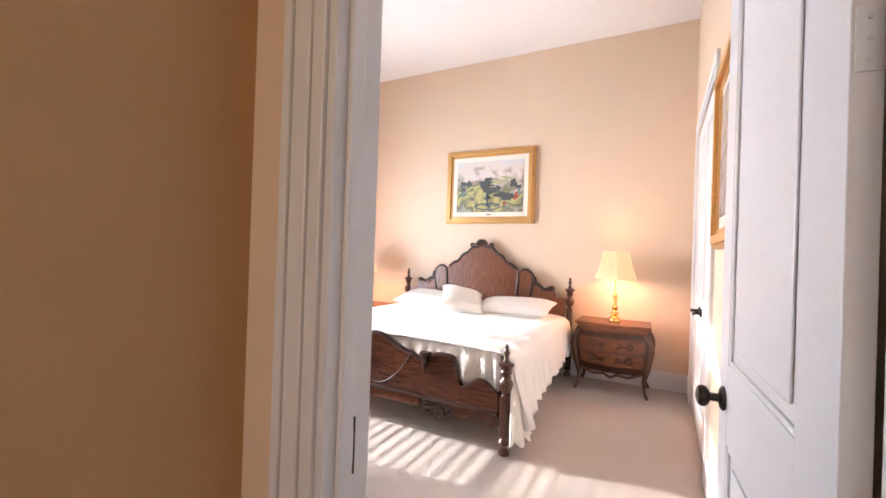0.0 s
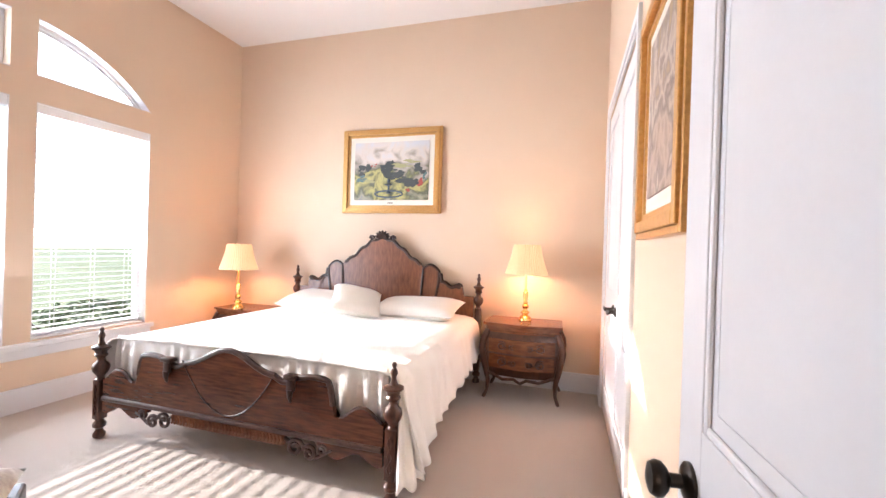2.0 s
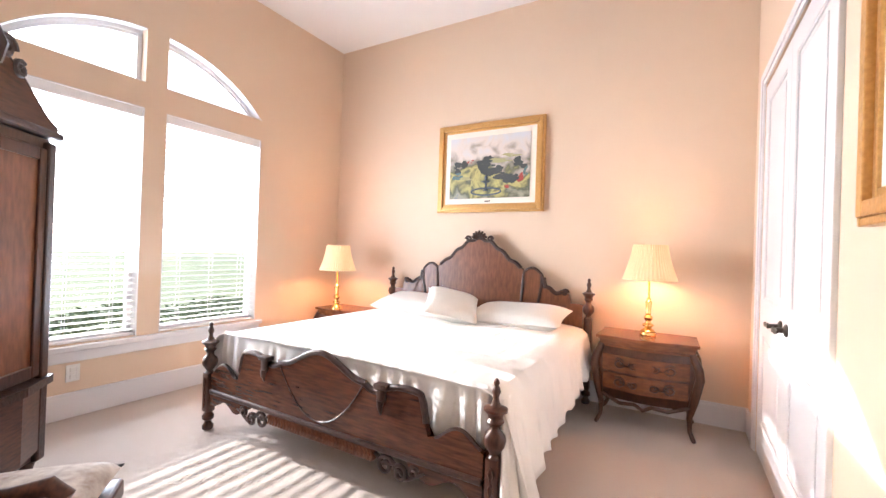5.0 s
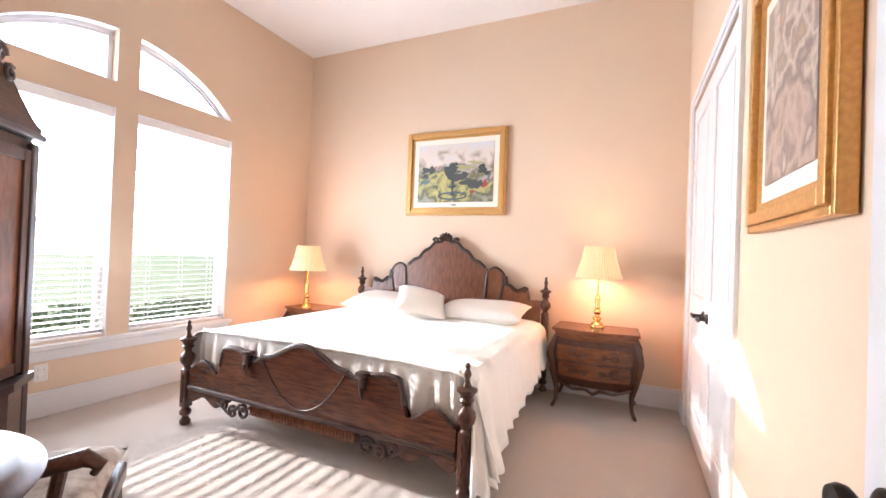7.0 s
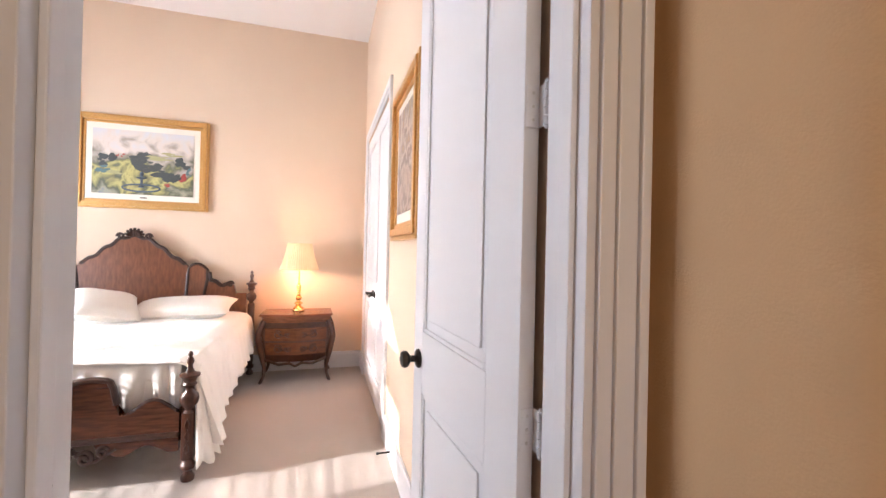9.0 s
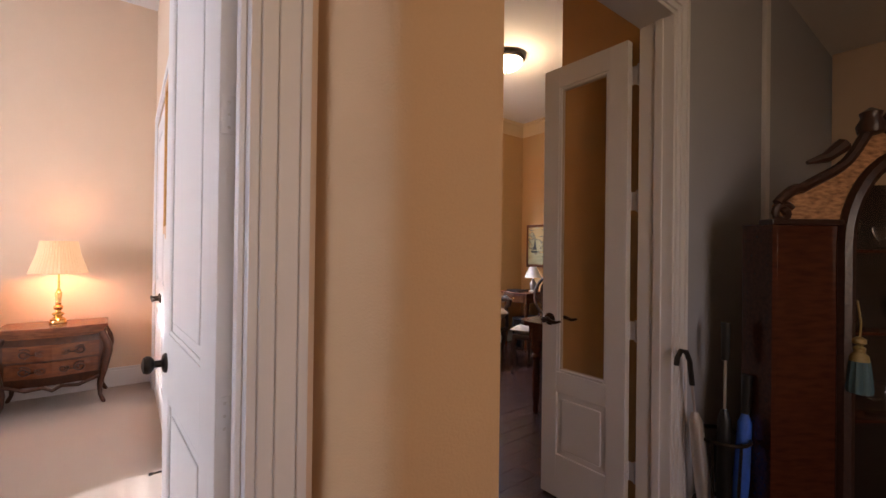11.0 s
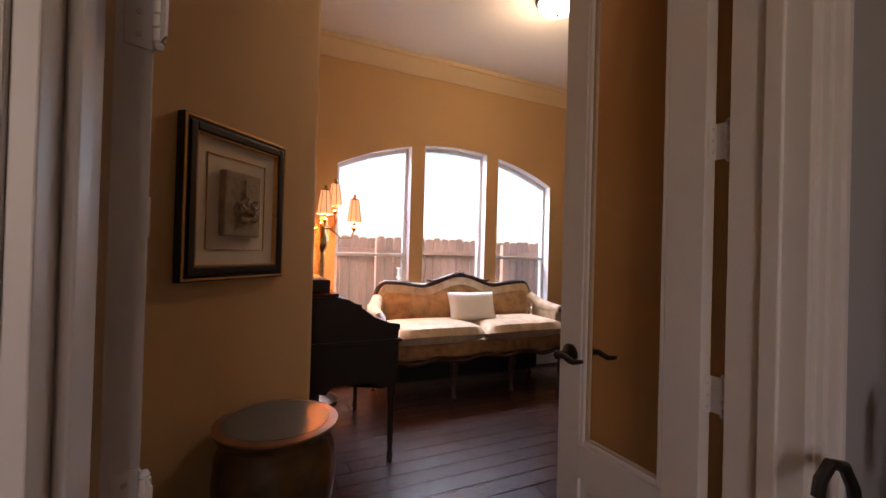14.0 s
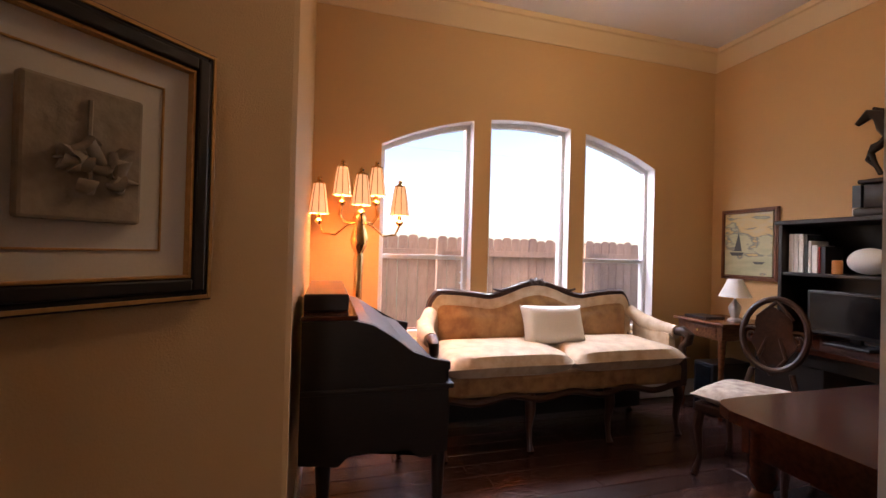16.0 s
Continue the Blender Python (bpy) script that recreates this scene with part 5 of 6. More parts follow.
# ---- candelabra floor lamp ----
fl = thing("floor_lamp", "bronze candelabra floor lamp with five lit amber shades", "lamp", pose(2.96, 4.60, 0))
part("base", lathed([(0.16, 0), (0.17, 0.02), (0.13, 0.045), (0.06, 0.07), (0.04, 0.10)], seg=24), BRONZE, fl, "", True)
part("pole", lathed([(0.03, 0.10), (0.024, 0.14), (0.02, 0.5), (0.025, 0.9), (0.03, 1.22), (0.022, 1.25), (0.045, 1.29), (0.055, 1.34), (0.042, 1.40), (0.03, 1.44), (0.045, 1.48), (0.03, 1.52), (0.012, 1.54)], seg=18, wave=6, amp=0.05), BRASS, fl, "ornate gilt bronze pole", True)
for dx, dy, z in ((-0.26, -0.04, 1.50), (0.26, -0.04, 1.51), (-0.115, 0.08, 1.64), (0.115, 0.08, 1.65), (0.0, -0.12, 1.56)):
    bm = B()
    if abs(dx) > 0.2:
        tube(bm, [(0, 0, 1.46), (dx * 0.3, dy * 0.3, 1.44), (dx * 0.6, dy * 0.6, 1.37), (dx * 0.9, dy * 0.9, 1.38), (dx, dy, 1.44), (dx, dy, z - 0.01)], 0.007, 8)
    else:
        tube(bm, [(0, 0, 1.46), (dx * 0.8, dy * 0.8, 1.46), (dx * 1.1, dy * 1.1, 1.51), (dx, dy, z - 0.02)], 0.011, 8)
    lathe(bm, [(0.012, z - 0.07), (0.028, z - 0.045), (0.012, z - 0.03), (0.012, z)], dx, dy, 12)
    arm = part("arm", bm, BRASS, fl, "scrolled candle arm", True)
    bm = B()
    prof = [(0.062, z + 0.0), (0.055, z + 0.06), (0.044, z + 0.14), (0.034, z + 0.195)]
    rings = [[bm.verts.new((dx + (r * (0.93 if i % 2 else 1)) * math.cos(2 * math.pi * i / 16), dy + (r * (0.93 if i % 2 else 1)) * math.sin(2 * math.pi * i / 16), zz)) for i in range(16)] for r, zz in prof]
    for a, b in zip(rings, rings[1:]):
        for i in range(16):
            bm.faces.new((a[i], a[(i + 1) % 16], b[(i + 1) % 16], b[i]))
    sh = part("shade", bm, SHADE2, arm, "glowing amber glass shade")
    bm = B()
    for i in range(8):
        tube(bm, [(dx + r * math.cos(math.pi * i / 4), dy + r * math.sin(math.pi * i / 4), zz) for r, zz in prof], 0.003, 5)
    tube(bm, [(dx + 0.035 * math.cos(a), dy + 0.035 * math.sin(a), z + 0.195) for a in (2 * math.pi * i / 14 for i in range(15))], 0.005, 6)
    lathe(bm, [(0.034, z + 0.196), (0.012, z + 0.215), (0.016, z + 0.228), (0.004, z + 0.242)], dx, dy, 10)
    part("shade_ribs", bm, BRASS, arm, "dark gilt ribs and finial", True)
    bulb("floor_lamp_bulb", (2.96 + dx, 4.60 + dy, z + 0.08), LAMP_W, WARM, 0.02)

# ---- ceramic drum stool on the floor ----
st = thing("fish_bowl_planter", "dark gilt porcelain fish bowl on a wooden stand", "planter", pose(2.505, 2.47, 0))
part("stand", lathed([(0.15, 0), (0.155, 0.03), (0.12, 0.06), (0.11, 0.22), (0.14, 0.27), (0.15, 0.30), (0.13, 0.302)], seg=32), BLACKWOOD, st, "dark turned stand", True)
part("bowl", lathed([(0.11, 0.303), (0.13, 0.32), (0.17, 0.42), (0.188, 0.54), (0.18, 0.63), (0.163, 0.67), (0.166, 0.685), (0.184, 0.70), (0.186, 0.71), (0.162, 0.713)], seg=48), PORCELAIN, st, "", True)
part("rim", lathed([(0.163, 0.7135), (0.188, 0.711), (0.190, 0.718), (0.166, 0.722)], seg=48), mat("worn_copper_rim", (0.30, 0.13, 0.05), 0.35, metal=0.6, grain=0.7, scale=18), st, "worn gilt rim", True)
part("glass_top", lathed([(0.163, 0.7145), (0.163, 0.7235)], seg=48), mat("grey_glass_top", (0.10, 0.095, 0.08), 0.25, grain=0.2, scale=8), st)

# ---- framed relief and switch on the clipped corner ----
dirw = Vector((PW[1][0] - PW[0][0], PW[1][1] - PW[0][1], 0)).normalized()
aw = math.degrees(math.atan2(dirw.y, dirw.x))


def on_clip(s, z, off=0.0):
    p = Vector((1.87, 2.10, 0)) + dirw * s + Vector((dirw.y, -dirw.x, 0)) * off
    return pose(p.x, p.y, z, 0, 0, aw)


rp = thing("relief_picture", "carved stone relief in black and gilt frame", "picture", on_clip(0.715, 1.418, 0.003) @ Matrix.Diagonal((0.92, 0.9, 0.94, 1)))
bm = B()
for a, b, d in ((0.0, 0.022, 0.032), (0.022, 0.048, 0.04)):
    for q in ((-0.245 + a, -0.245 + b, -0.27 + a, 0.27 - a), (0.245 - b, 0.245 - a, -0.27 + a, 0.27 - a), (-0.245 + b, 0.245 - b, -0.27 + a, -0.27 + b), (-0.245 + b, 0.245 - b, 0.27 - b, 0.27 - a)):
        box(bm, q[0], q[1], -d, 0, q[2], q[3], 0.004)
part("frame", bm, BLACKWOOD, rp, "black lacquered frame")
bm = B()
for o, t, d in ((0.004, 0.008, 0.035), (0.05, 0.006, 0.034), (0.105, 0.004, 0.018)):
    x, z = 0.245 - o, 0.27 - o
    for q in ((-x, -x + t, -z, z), (x - t, x, -z, z), (-x + t, x - t, -z, -z + t), (-x + t, x - t, z - t, z)):
        box(bm, q[0], q[1], -d, -0.002, q[2], q[3], 0.001)
part("gilt_line", bm, GILT, rp)
part("mat_board", boxed(-0.19, 0.19, -0.014, -0.003, -0.215, 0.215), MATBOARD, rp)
bm = B()
box(bm, -0.088, 0.088, -0.045, -0.016, -0.115, 0.115, 0.006)
part("relief", bm, STONE, rp, "square carved stone tile")
bm = B()
rnd = random.Random(3)
for i in range(16):
    x, z = rnd.gauss(0.0, 0.028), rnd.gauss(-0.01, 0.022)
    r = rnd.uniform(0.008, 0.018)
    tube(bm, [(x, -0.045, z), (x + rnd.uniform(-0.02, 0.02), -0.055, z + rnd.uniform(-0.02, 0.02)), (x + rnd.uniform(-0.03, 0.03), -0.047, z + rnd.uniform(-0.03, 0.01))], [r * 0.8, r, r * 0.3], 12)
tube(bm, [(0.002, -0.05, 0.09), (0.0, -0.052, 0.0), (0.004, -0.05, -0.05)], 0.004, 6)
part("carving", bm, STONE, rp, "carved rowing shapes", True)
sw = thing("light_switch", "white three-gang wall switch plate", "switch", on_clip(0.362, 1.35, 0.002) @ Matrix.Diagonal((0.9, 1, 0.95, 1)))
part("plate", boxed(-0.062, 0.062, -0.006, 0, -0.058, 0.058, 0.003), PLASTIC, sw)
for x in (-0.04, 0.0, 0.04):
    part("rocker", boxed(x - 0.015, x + 0.015, -0.010, -0.006, -0.033, 0.033, 0.002), PLASTIC, sw)

# ---- study ceiling ----
cl = thing("ceiling_light", "lit frosted bowl ceiling light with bronze rim", "ceiling light", pose(4.45, 3.47, SH - 0.001))
part("rim", lathed([(0.13, -0.001), (0.165, -0.02), (0.17, -0.035), (0.15, -0.05), (0.14, -0.05)], seg=32), BRONZE, cl, "", True)
part("bowl", lathed([(0.146, -0.048), (0.14, -0.08), (0.115, -0.11), (0.07, -0.132), (0.02, -0.14)], seg=32), BULBGLASS, cl, "glowing frosted bowl", True)
part("finial", lathed([(0.012, -0.138), (0.014, -0.15), (0.004, -0.162)], seg=12), BRONZE, cl, "", True)
bulb("ceiling_light_bulb", (4.45, 3.47, SH - 0.24), CEIL_W, (1.0, 0.70, 0.38), 0.12)
vt = thing("ceiling_vent", "white louvred ceiling vent", "vent", pose(3.82, 3.45, SH))
part("frame", boxed(-0.13, 0.13, -0.09, 0.09, -0.008, -0.001, 0.002), TRIM, vt)
for i in range(7):
    part("slat", boxed(-0.10, 0.10, -0.004, 0.004, -0.014, -0.008, 0, pose(0, -0.06 + i * 0.02, 0, 0, 0, 0)), STEEL, vt)

# ---- table by the glass door ----
tb = thing("library_table", "polished mahogany table with turned legs", "table")
bm = B()
prism(bm, [(4.16, 2.99), (4.12, 2.96), (4.09, 2.90), (4.09, 2.05), (5.75, 2.05), (5.75, 3.0), (4.25, 3.0)], "z", 0.725, 0.762)
part("tabletop", bm, MAHOGANY, tb)
part("apron", boxed(4.18, 5.67, 2.12, 2.93, 0.60, 0.724, 0.006), MAHOGANY, tb)
for x in (4.22, 5.62):
    for y in (2.17, 2.88):
        part("leg", lathed([(0.018, 0), (0.024, 0.03), (0.02, 0.08), (0.03, 0.14), (0.035, 0.3), (0.026, 0.42), (0.045, 0.46), (0.03, 0.49), (0.048, 0.53), (0.04, 0.56), (0.045, 0.60), (0.045, 0.70)], x, y, 18), MAHOGANY, tb, "turned leg", True)
pb = thing("paper_stack", "stack of white papers on the mahogany table", "papers")
for k in range(3):
    part("sheet", boxed(4.95, 5.17, 2.62, 2.92, 0.7635 + k * 0.007, 0.7695 + k * 0.007, 0.001, Matrix.Translation((0.004 * k, -0.005 * k, 0))), PAPERW, pb)

# ---- hutch desk ----
hx0, hx1, hy0, hy1 = 5.88, 6.285, 2.55, 4.02
hd = thing("hutch_desk", "black hutch desk with open shelves", "desk")
for y in (hy0, (hy0 + hy1) / 2 - 0.09, hy1 - 0.025):
    part("upright", boxed(hx0, hx1, y, y + 0.025, 0.742, 1.53, 0.003), BLACKWOOD, hd)
part("back_panel", boxed(hx1 - 0.012, hx1, hy0 + 0.026, hy1 - 0.026, 0.742, 1.53), BLACKWOOD, hd)
part("hutch_top", boxed(hx0 - 0.02, hx1, hy0 - 0.02, hy1 + 0.02, 1.531, 1.56, 0.006), BLACKWOOD, hd)
for y0, y1 in ((hy0 + 0.026, (hy0 + hy1) / 2 - 0.091), ((hy0 + hy1) / 2 - 0.064, hy1 - 0.026)):
    part("shelf", boxed(hx0 + 0.01, hx1 - 0.013, y0, y1, 1.175, 1.197, 0.002), BLACKWOOD, hd)
part("desktop", boxed(hx0 - 0.26, hx1, hy0 - 0.03, hy1 + 0.03, 0.705, 0.74, 0.006), MAHOGANY, hd, "dark red-brown desktop")
part("pencil_drawer", boxed(hx0 - 0.22, hx0 - 0.2, hy0 + 0.3, hy1 - 0.3, 0.62, 0.70, 0.004), BLACKWOOD, hd)
for y in (hy0, hy1 - 0.42):
    part("pedestal", boxed(hx0 - 0.20, hx1, y, y + 0.42, 0.0, 0.704, 0.005), BLACKWOOD, hd)
mo = thing("monitor", "black flat computer monitor switched off", "monitor", pose(5.92, 3.60, 0.741, 0, 0, -90))
part("screen_case", boxed(-0.24, 0.24, -0.02, 0.03, 0.06, 0.345, 0.008), BLACKP, mo)
part("screen", boxed(-0.222, 0.222, -0.024, -0.0205, 0.085, 0.327), SCREEN, mo)
part("foot", boxed(-0.12, 0.12, -0.06, 0.10, 0.0, 0.018, 0.006), BLACKP, mo)
part("neck", boxed(-0.03, 0.03, 0.032, 0.06, 0.018, 0.2, 0.006), BLACKP, mo)
y = 3.985
for w, h, mtl, lab in ((0.03, 0.27, PAPERW, "white paperback book"), (0.028, 0.27, PAPERW, "white paperback book"), (0.03, 0.268, PAPERW, "white paperback book"), (0.022, 0.26, BLACKP, "thin black book"), (0.02, 0.22, PAPERW, "slim pale book"), (0.035, 0.19, PAPERW, "white hardback book"), (0.012, 0.18, RED, "thin red book"), (0.03, 0.18, BLACKP, "black hardback book")):
    b = thing("book", lab + " standing on the hutch shelf", "book", group="books on the hutch shelf")
    part("cover", boxed(5.93, 6.10, y - w, y - 0.002, 1.198, 1.198 + h, 0.003), mtl, b)
    part("pages", boxed(5.934, 6.104, y - w + 0.004, y - 0.006, 1.202, 1.194 + h), PAPERW, b)
    y -= w + 0.003
tagged(part("candle", lathed([(0.028, 1.198), (0.028, 1.285), (0.02, 1.288)], 5.98, 3.72, 18), ORANGE, None, "", True), "short orange pillar candle on the shelf", "candle")
fb2 = thing("signed_ball", "white signed oval ball on the hutch shelf", "ball", pose(6.0, 3.56, 1.285, 0, 0, 80))
bm = B()
prof = [(0.082 * math.cos(a) + 0.002, 0.118 * math.sin(a)) for a in (-math.pi / 2 + math.pi * i / 14 for i in range(15))]
lathe(bm, prof, seg=20)
bmesh.ops.transform(bm, matrix=pose(0, 0, 0, 0, 90, 0), verts=bm.verts[:])
part("ball", bm, PAPERW, fb2, "", True)
for k in range(4):
    part("marking", boxed(-0.05 + 0.01 * k, 0.05, -0.089 + 0.004 * abs(k - 1.5), -0.084 + 0.004 * abs(k - 1.5), 0.03 - k * 0.02, 0.036 - k * 0.02), BLACKP, fb2)
bt = thing("perfume_box", "tall black and white box on the hutch", "box")
part("carton", boxed(5.94, 5.98, 3.58, 3.625, 1.561, 1.62, 0.002), PAPERW, bt)
part("cap", boxed(5.94, 5.98, 3.58, 3.625, 1.6205, 1.76, 0.002), BLACKP, bt)
# bronze horse figure: one plain shape
bm = B()
hx, hz = 3.42, 1.561
box(bm, 5.90, 6.10, 3.26, 3.60, hz, hz + 0.05, 0.012)
box(bm, 5.92, 6.08, 3.30, 3.56, hz + 0.05, hz + 0.20, 0.012)
box(bm, 5.90, 6.10, 3.28, 3.58, hz + 0.20, hz + 0.225, 0.008)
Z = hz + 0.225
tube(bm, [(6.0, 3.30, Z + 0.26), (6.0, 3.38, Z + 0.27), (6.0, 3.46, Z + 0.28), (6.0, 3.50, Z + 0.33), (6.0, 3.53, Z + 0.40), (6.0, 3.58, Z + 0.42), (6.0, 3.64, Z + 0.37)], [0.06, 0.068, 0.06, 0.045, 0.035, 0.034, 0.016], 10)
for dx, pts in ((-0.03, [(3.47, 0.24), (3.55, 0.17), (3.53, 0.10), (3.50, 0.03)]), (0.03, [(3.47, 0.24), (3.57, 0.22), (3.60, 0.14), (3.56, 0.10)]), (-0.03, [(3.31, 0.24), (3.27, 0.15), (3.31, 0.08), (3.30, -0.01)]), (0.03, [(3.31, 0.24), (3.24, 0.16), (3.22, 0.08), (3.20, 0.05)])):
    tube(bm, [(6.0 + dx, yy, Z + zz) for yy, zz in pts], [0.03, 0.02, 0.013, 0.014], 8)
tube(bm, [(6.0, 3.26, Z + 0.28), (6.0, 3.19, Z + 0.27), (6.0, 3.13, Z + 0.18)], [0.012, 0.018, 0.006], 8)
tube(bm, [(6.0, 3.56, Z + 0.45), (6.0, 3.51, Z + 0.42), (6.0, 3.46, Z + 0.33)], [0.01, 0.016, 0.008], 6)
tagged(part("horse_statue", bm, BRONZE, None, "", True), "dark bronze galloping horse on a plinth", "statue")
bm = B()
box(bm, 5.93, 6.10, 3.28, 3.42, 1.198, 1.235, 0.003)
box(bm, 5.94, 6.10, 3.285, 3.415, 1.236, 1.27, 0.003)
tagged(part("card_box", bm, PAPERW), "white card boxes stacked on the hutch shelf", "box")

# side table with small lamp, sea picture
sd = thing("side_table", "antique red-brown side table with a drawer", "table")
part("top", boxed(5.72, 6.27, 4.30, 4.78, 0.745, 0.77, 0.008), COMMODE, sd)
part("drawer_case", boxed(5.75, 6.25, 4.33, 4.75, 0.63, 0.744, 0.005), COMMODE, sd)
dr = part("drawer", boxed(5.742, 5.7495, 4.38, 4.70, 0.648, 0.73, 0.003), COMMODE, sd)
part("knob", lathed([(0.006, 0), (0.012, 0.006), (0.010, 0.014)], seg=12), BRASS, dr, "brass knob", True).matrix_basis = pose(5.742, 4.54, 0.69, 0, -90, 0)
for x in (5.78, 6.22):
    for yy in (4.36, 4.72):
        part("leg", lathed([(0.014, 0), (0.02, 0.05), (0.014, 0.1), (0.025, 0.2), (0.018, 0.4), (0.028, 0.55), (0.025, 0.63)], x, yy, 12), COMMODE, sd, "", True)
sl = thing("small_lamp", "unlit small lamp with white fabric shade", "lamp", pose(5.98, 4.42, 0.771))
part("base", lathed([(0.05, 0), (0.05, 0.015), (0.025, 0.03), (0.04, 0.08), (0.045, 0.12), (0.02, 0.16), (0.008, 0.18), (0.008, 0.22)], seg=18), STEEL, sl, "", True)
part("shade", lathed([(0.115, 0.20), (0.05, 0.345), (0.046, 0.345), (0.11, 0.203)], seg=24), PAPERW, sl, "", True)
tb2 = tagged(part("closed_laptop", boxed(5.80, 6.0, 4.52, 4.74, 0.771, 0.79, 0.004), BLACKP), "closed black laptop lying on the side table", "laptop")
pc = thing("computer_tower", "black computer tower under the side table", "computer", pose(5.98, 4.52, 0))
part("case", boxed(-0.2, 0.2, -0.09, 0.09, 0.01, 0.42, 0.006), BLACKP, pc)
part("front_panel", boxed(-0.206, -0.2005, -0.07, 0.07, 0.03, 0.40, 0.004), SCREEN, pc)
framed("sea_picture", "painting of a sailing boat in thin wooden frame", pose(SE - 0.004, 4.55, 1.41, 0, 0, -90), 0.50, 0.62, 0.04, SEA, 0.0, BURL, 0.03)
sp2 = bpy.data.objects["sea_picture"]
bm = B()
prism(bm, [(-0.12, -0.06), (-0.08, 0.10), (-0.06, 0.0), (-0.05, -0.06)], "y", -0.030, -0.0275)
prism(bm, [(-0.16, -0.07), (-0.03, -0.07), (-0.05, -0.10), (-0.14, -0.10)], "y", -0.030, -0.0275)
prism(bm, [(0.05, -0.15), (0.15, -0.15), (0.13, -0.17), (0.07, -0.17)], "y", -0.030, -0.0275)
part("painted_boat", bm, mat("boat_pigment", (0.08, 0.09, 0.09), 0.5, grain=0.4), sp2)

# oval-back chair
ch = thing("oval_back_chair", "dark carved oval-back chair with floral seat", "chair", pose(5.20, 3.64, 0, 0, 0, -72))
bm = B()
ring = [(0.165 * math.sin(a), 0.24 - 0.05 * math.cos(a) * -1, 0.82 + 0.215 * math.cos(a)) for a in (2 * math.pi * i / 32 for i in range(33))]
tube(bm, ring, 0.019, 8)
part("back_frame", bm, CARVED, ch, "oval carved frame", True)
bm = B()
for s in (-1, 1):
    tube(bm, [(0.0, 0.20, 0.575), (s * 0.07, 0.215, 0.68), (s * 0.03, 0.235, 0.80), (s * 0.09, 0.25, 0.92), (0.0, 0.285, 1.02)], 0.012, 7)
    tube(bm, [(s * x, 0.24, z) for x, _, z in spiral(0.11, 0.80, 0, 0.06, 1.3)], 0.010, 7)
prism(bm, [(0.105 * math.sin(a) * (1 + 0.12 * math.cos(7 * a)), 0.80 + 0.175 * math.cos(a) * (1 + 0.08 * math.cos(9 * a))) for a in (2 * math.pi * i / 48 for i in range(48))], "y", 0.225, 0.243)
part("back_splat", bm, CARVED, ch, "pierced carved splat", True)
part("seat", cushion(B(), 0, -0.03, 0.47, 0.50, 0.48, 0.12), FLORAL, ch, "pale floral seat", True)
part("seat_rail", boxed(-0.23, 0.23, -0.25, 0.20, 0.37, 0.425, 0.012), CARVED, ch)
for x in (-0.2, 0.2):
    for yy in (-0.22, 0.18):
        bm = B()
        tube(bm, [(x, yy, 0.41), (x * 1.08, yy * 1.08, 0.28), (x, yy, 0.1), (x * 1.1, yy * 1.15, 0.0)], [0.028, 0.026, 0.015, 0.02], 8)
        if yy > 0:
            tube(bm, [(x * 0.7, 0.19, 0.40), (x * 0.62, 0.20, 0.50), (x * 0.5, 0.21, 0.60)], 0.016, 8)
        part("leg", bm, CARVED, ch, "", True)

# ---- hall cabinet ----
cb = thing("curio_cabinet", "carved dark curio cabinet with arched glass door", "cabinet", pose(3.545, 1.15, 0, 0, 0, -36.9))
part("side_panel", boxed(0.0, 0.02, 0.0, 0.16, 0.10, 1.44), MAHOGANY, cb)
part("front_panel", boxed(0.021, 0.285, 0.004, 0.022, 0.14, 1.435, 0.003), MAHOGANY, cb, "red-brown veneered panel")
part("front_panel", boxed(0.865, 1.13, 0.004, 0.022, 0.14, 1.435, 0.003), MAHOGANY, cb, "red-brown veneered panel")
part("side_panel", boxed(1.13, 1.15, 0.0, 0.22, 0.10, 1.44), MAHOGANY, cb)
part("back_panel", boxed(0.30, 0.85, 0.145, 0.16, 0.10, 1.62), BLACKWOOD, cb)
part("base", boxed(-0.01, 1.16, -0.015, 0.22, 0.0, 0.14, 0.008), CARVED, cb)
part("ledge", boxed(-0.01, 0.285, -0.012, 0.06, 1.436, 1.458, 0.005), CARVED, cb)
part("ledge", boxed(0.865, 1.16, -0.012, 0.06, 1.436, 1.458, 0.005), CARVED, cb)


def arc_pts(r, n=18):
    return [(0.575 + r * math.cos(math.pi - math.pi * i / n), 1.36 + (r + 0.08) * math.sin(math.pi * i / n)) for i in range(n + 1)]


def top_z(x):
    u = abs(x - 0.575) / 0.575
    return 1.47 + 0.10 * min(1, (1 - u) / 0.15) ** 0.6 + (0.22 * max(0, (0.80 - u) / 0.8) ** 0.9) + 0.11 * math.exp(-((u - 0.30) / 0.14) ** 2)


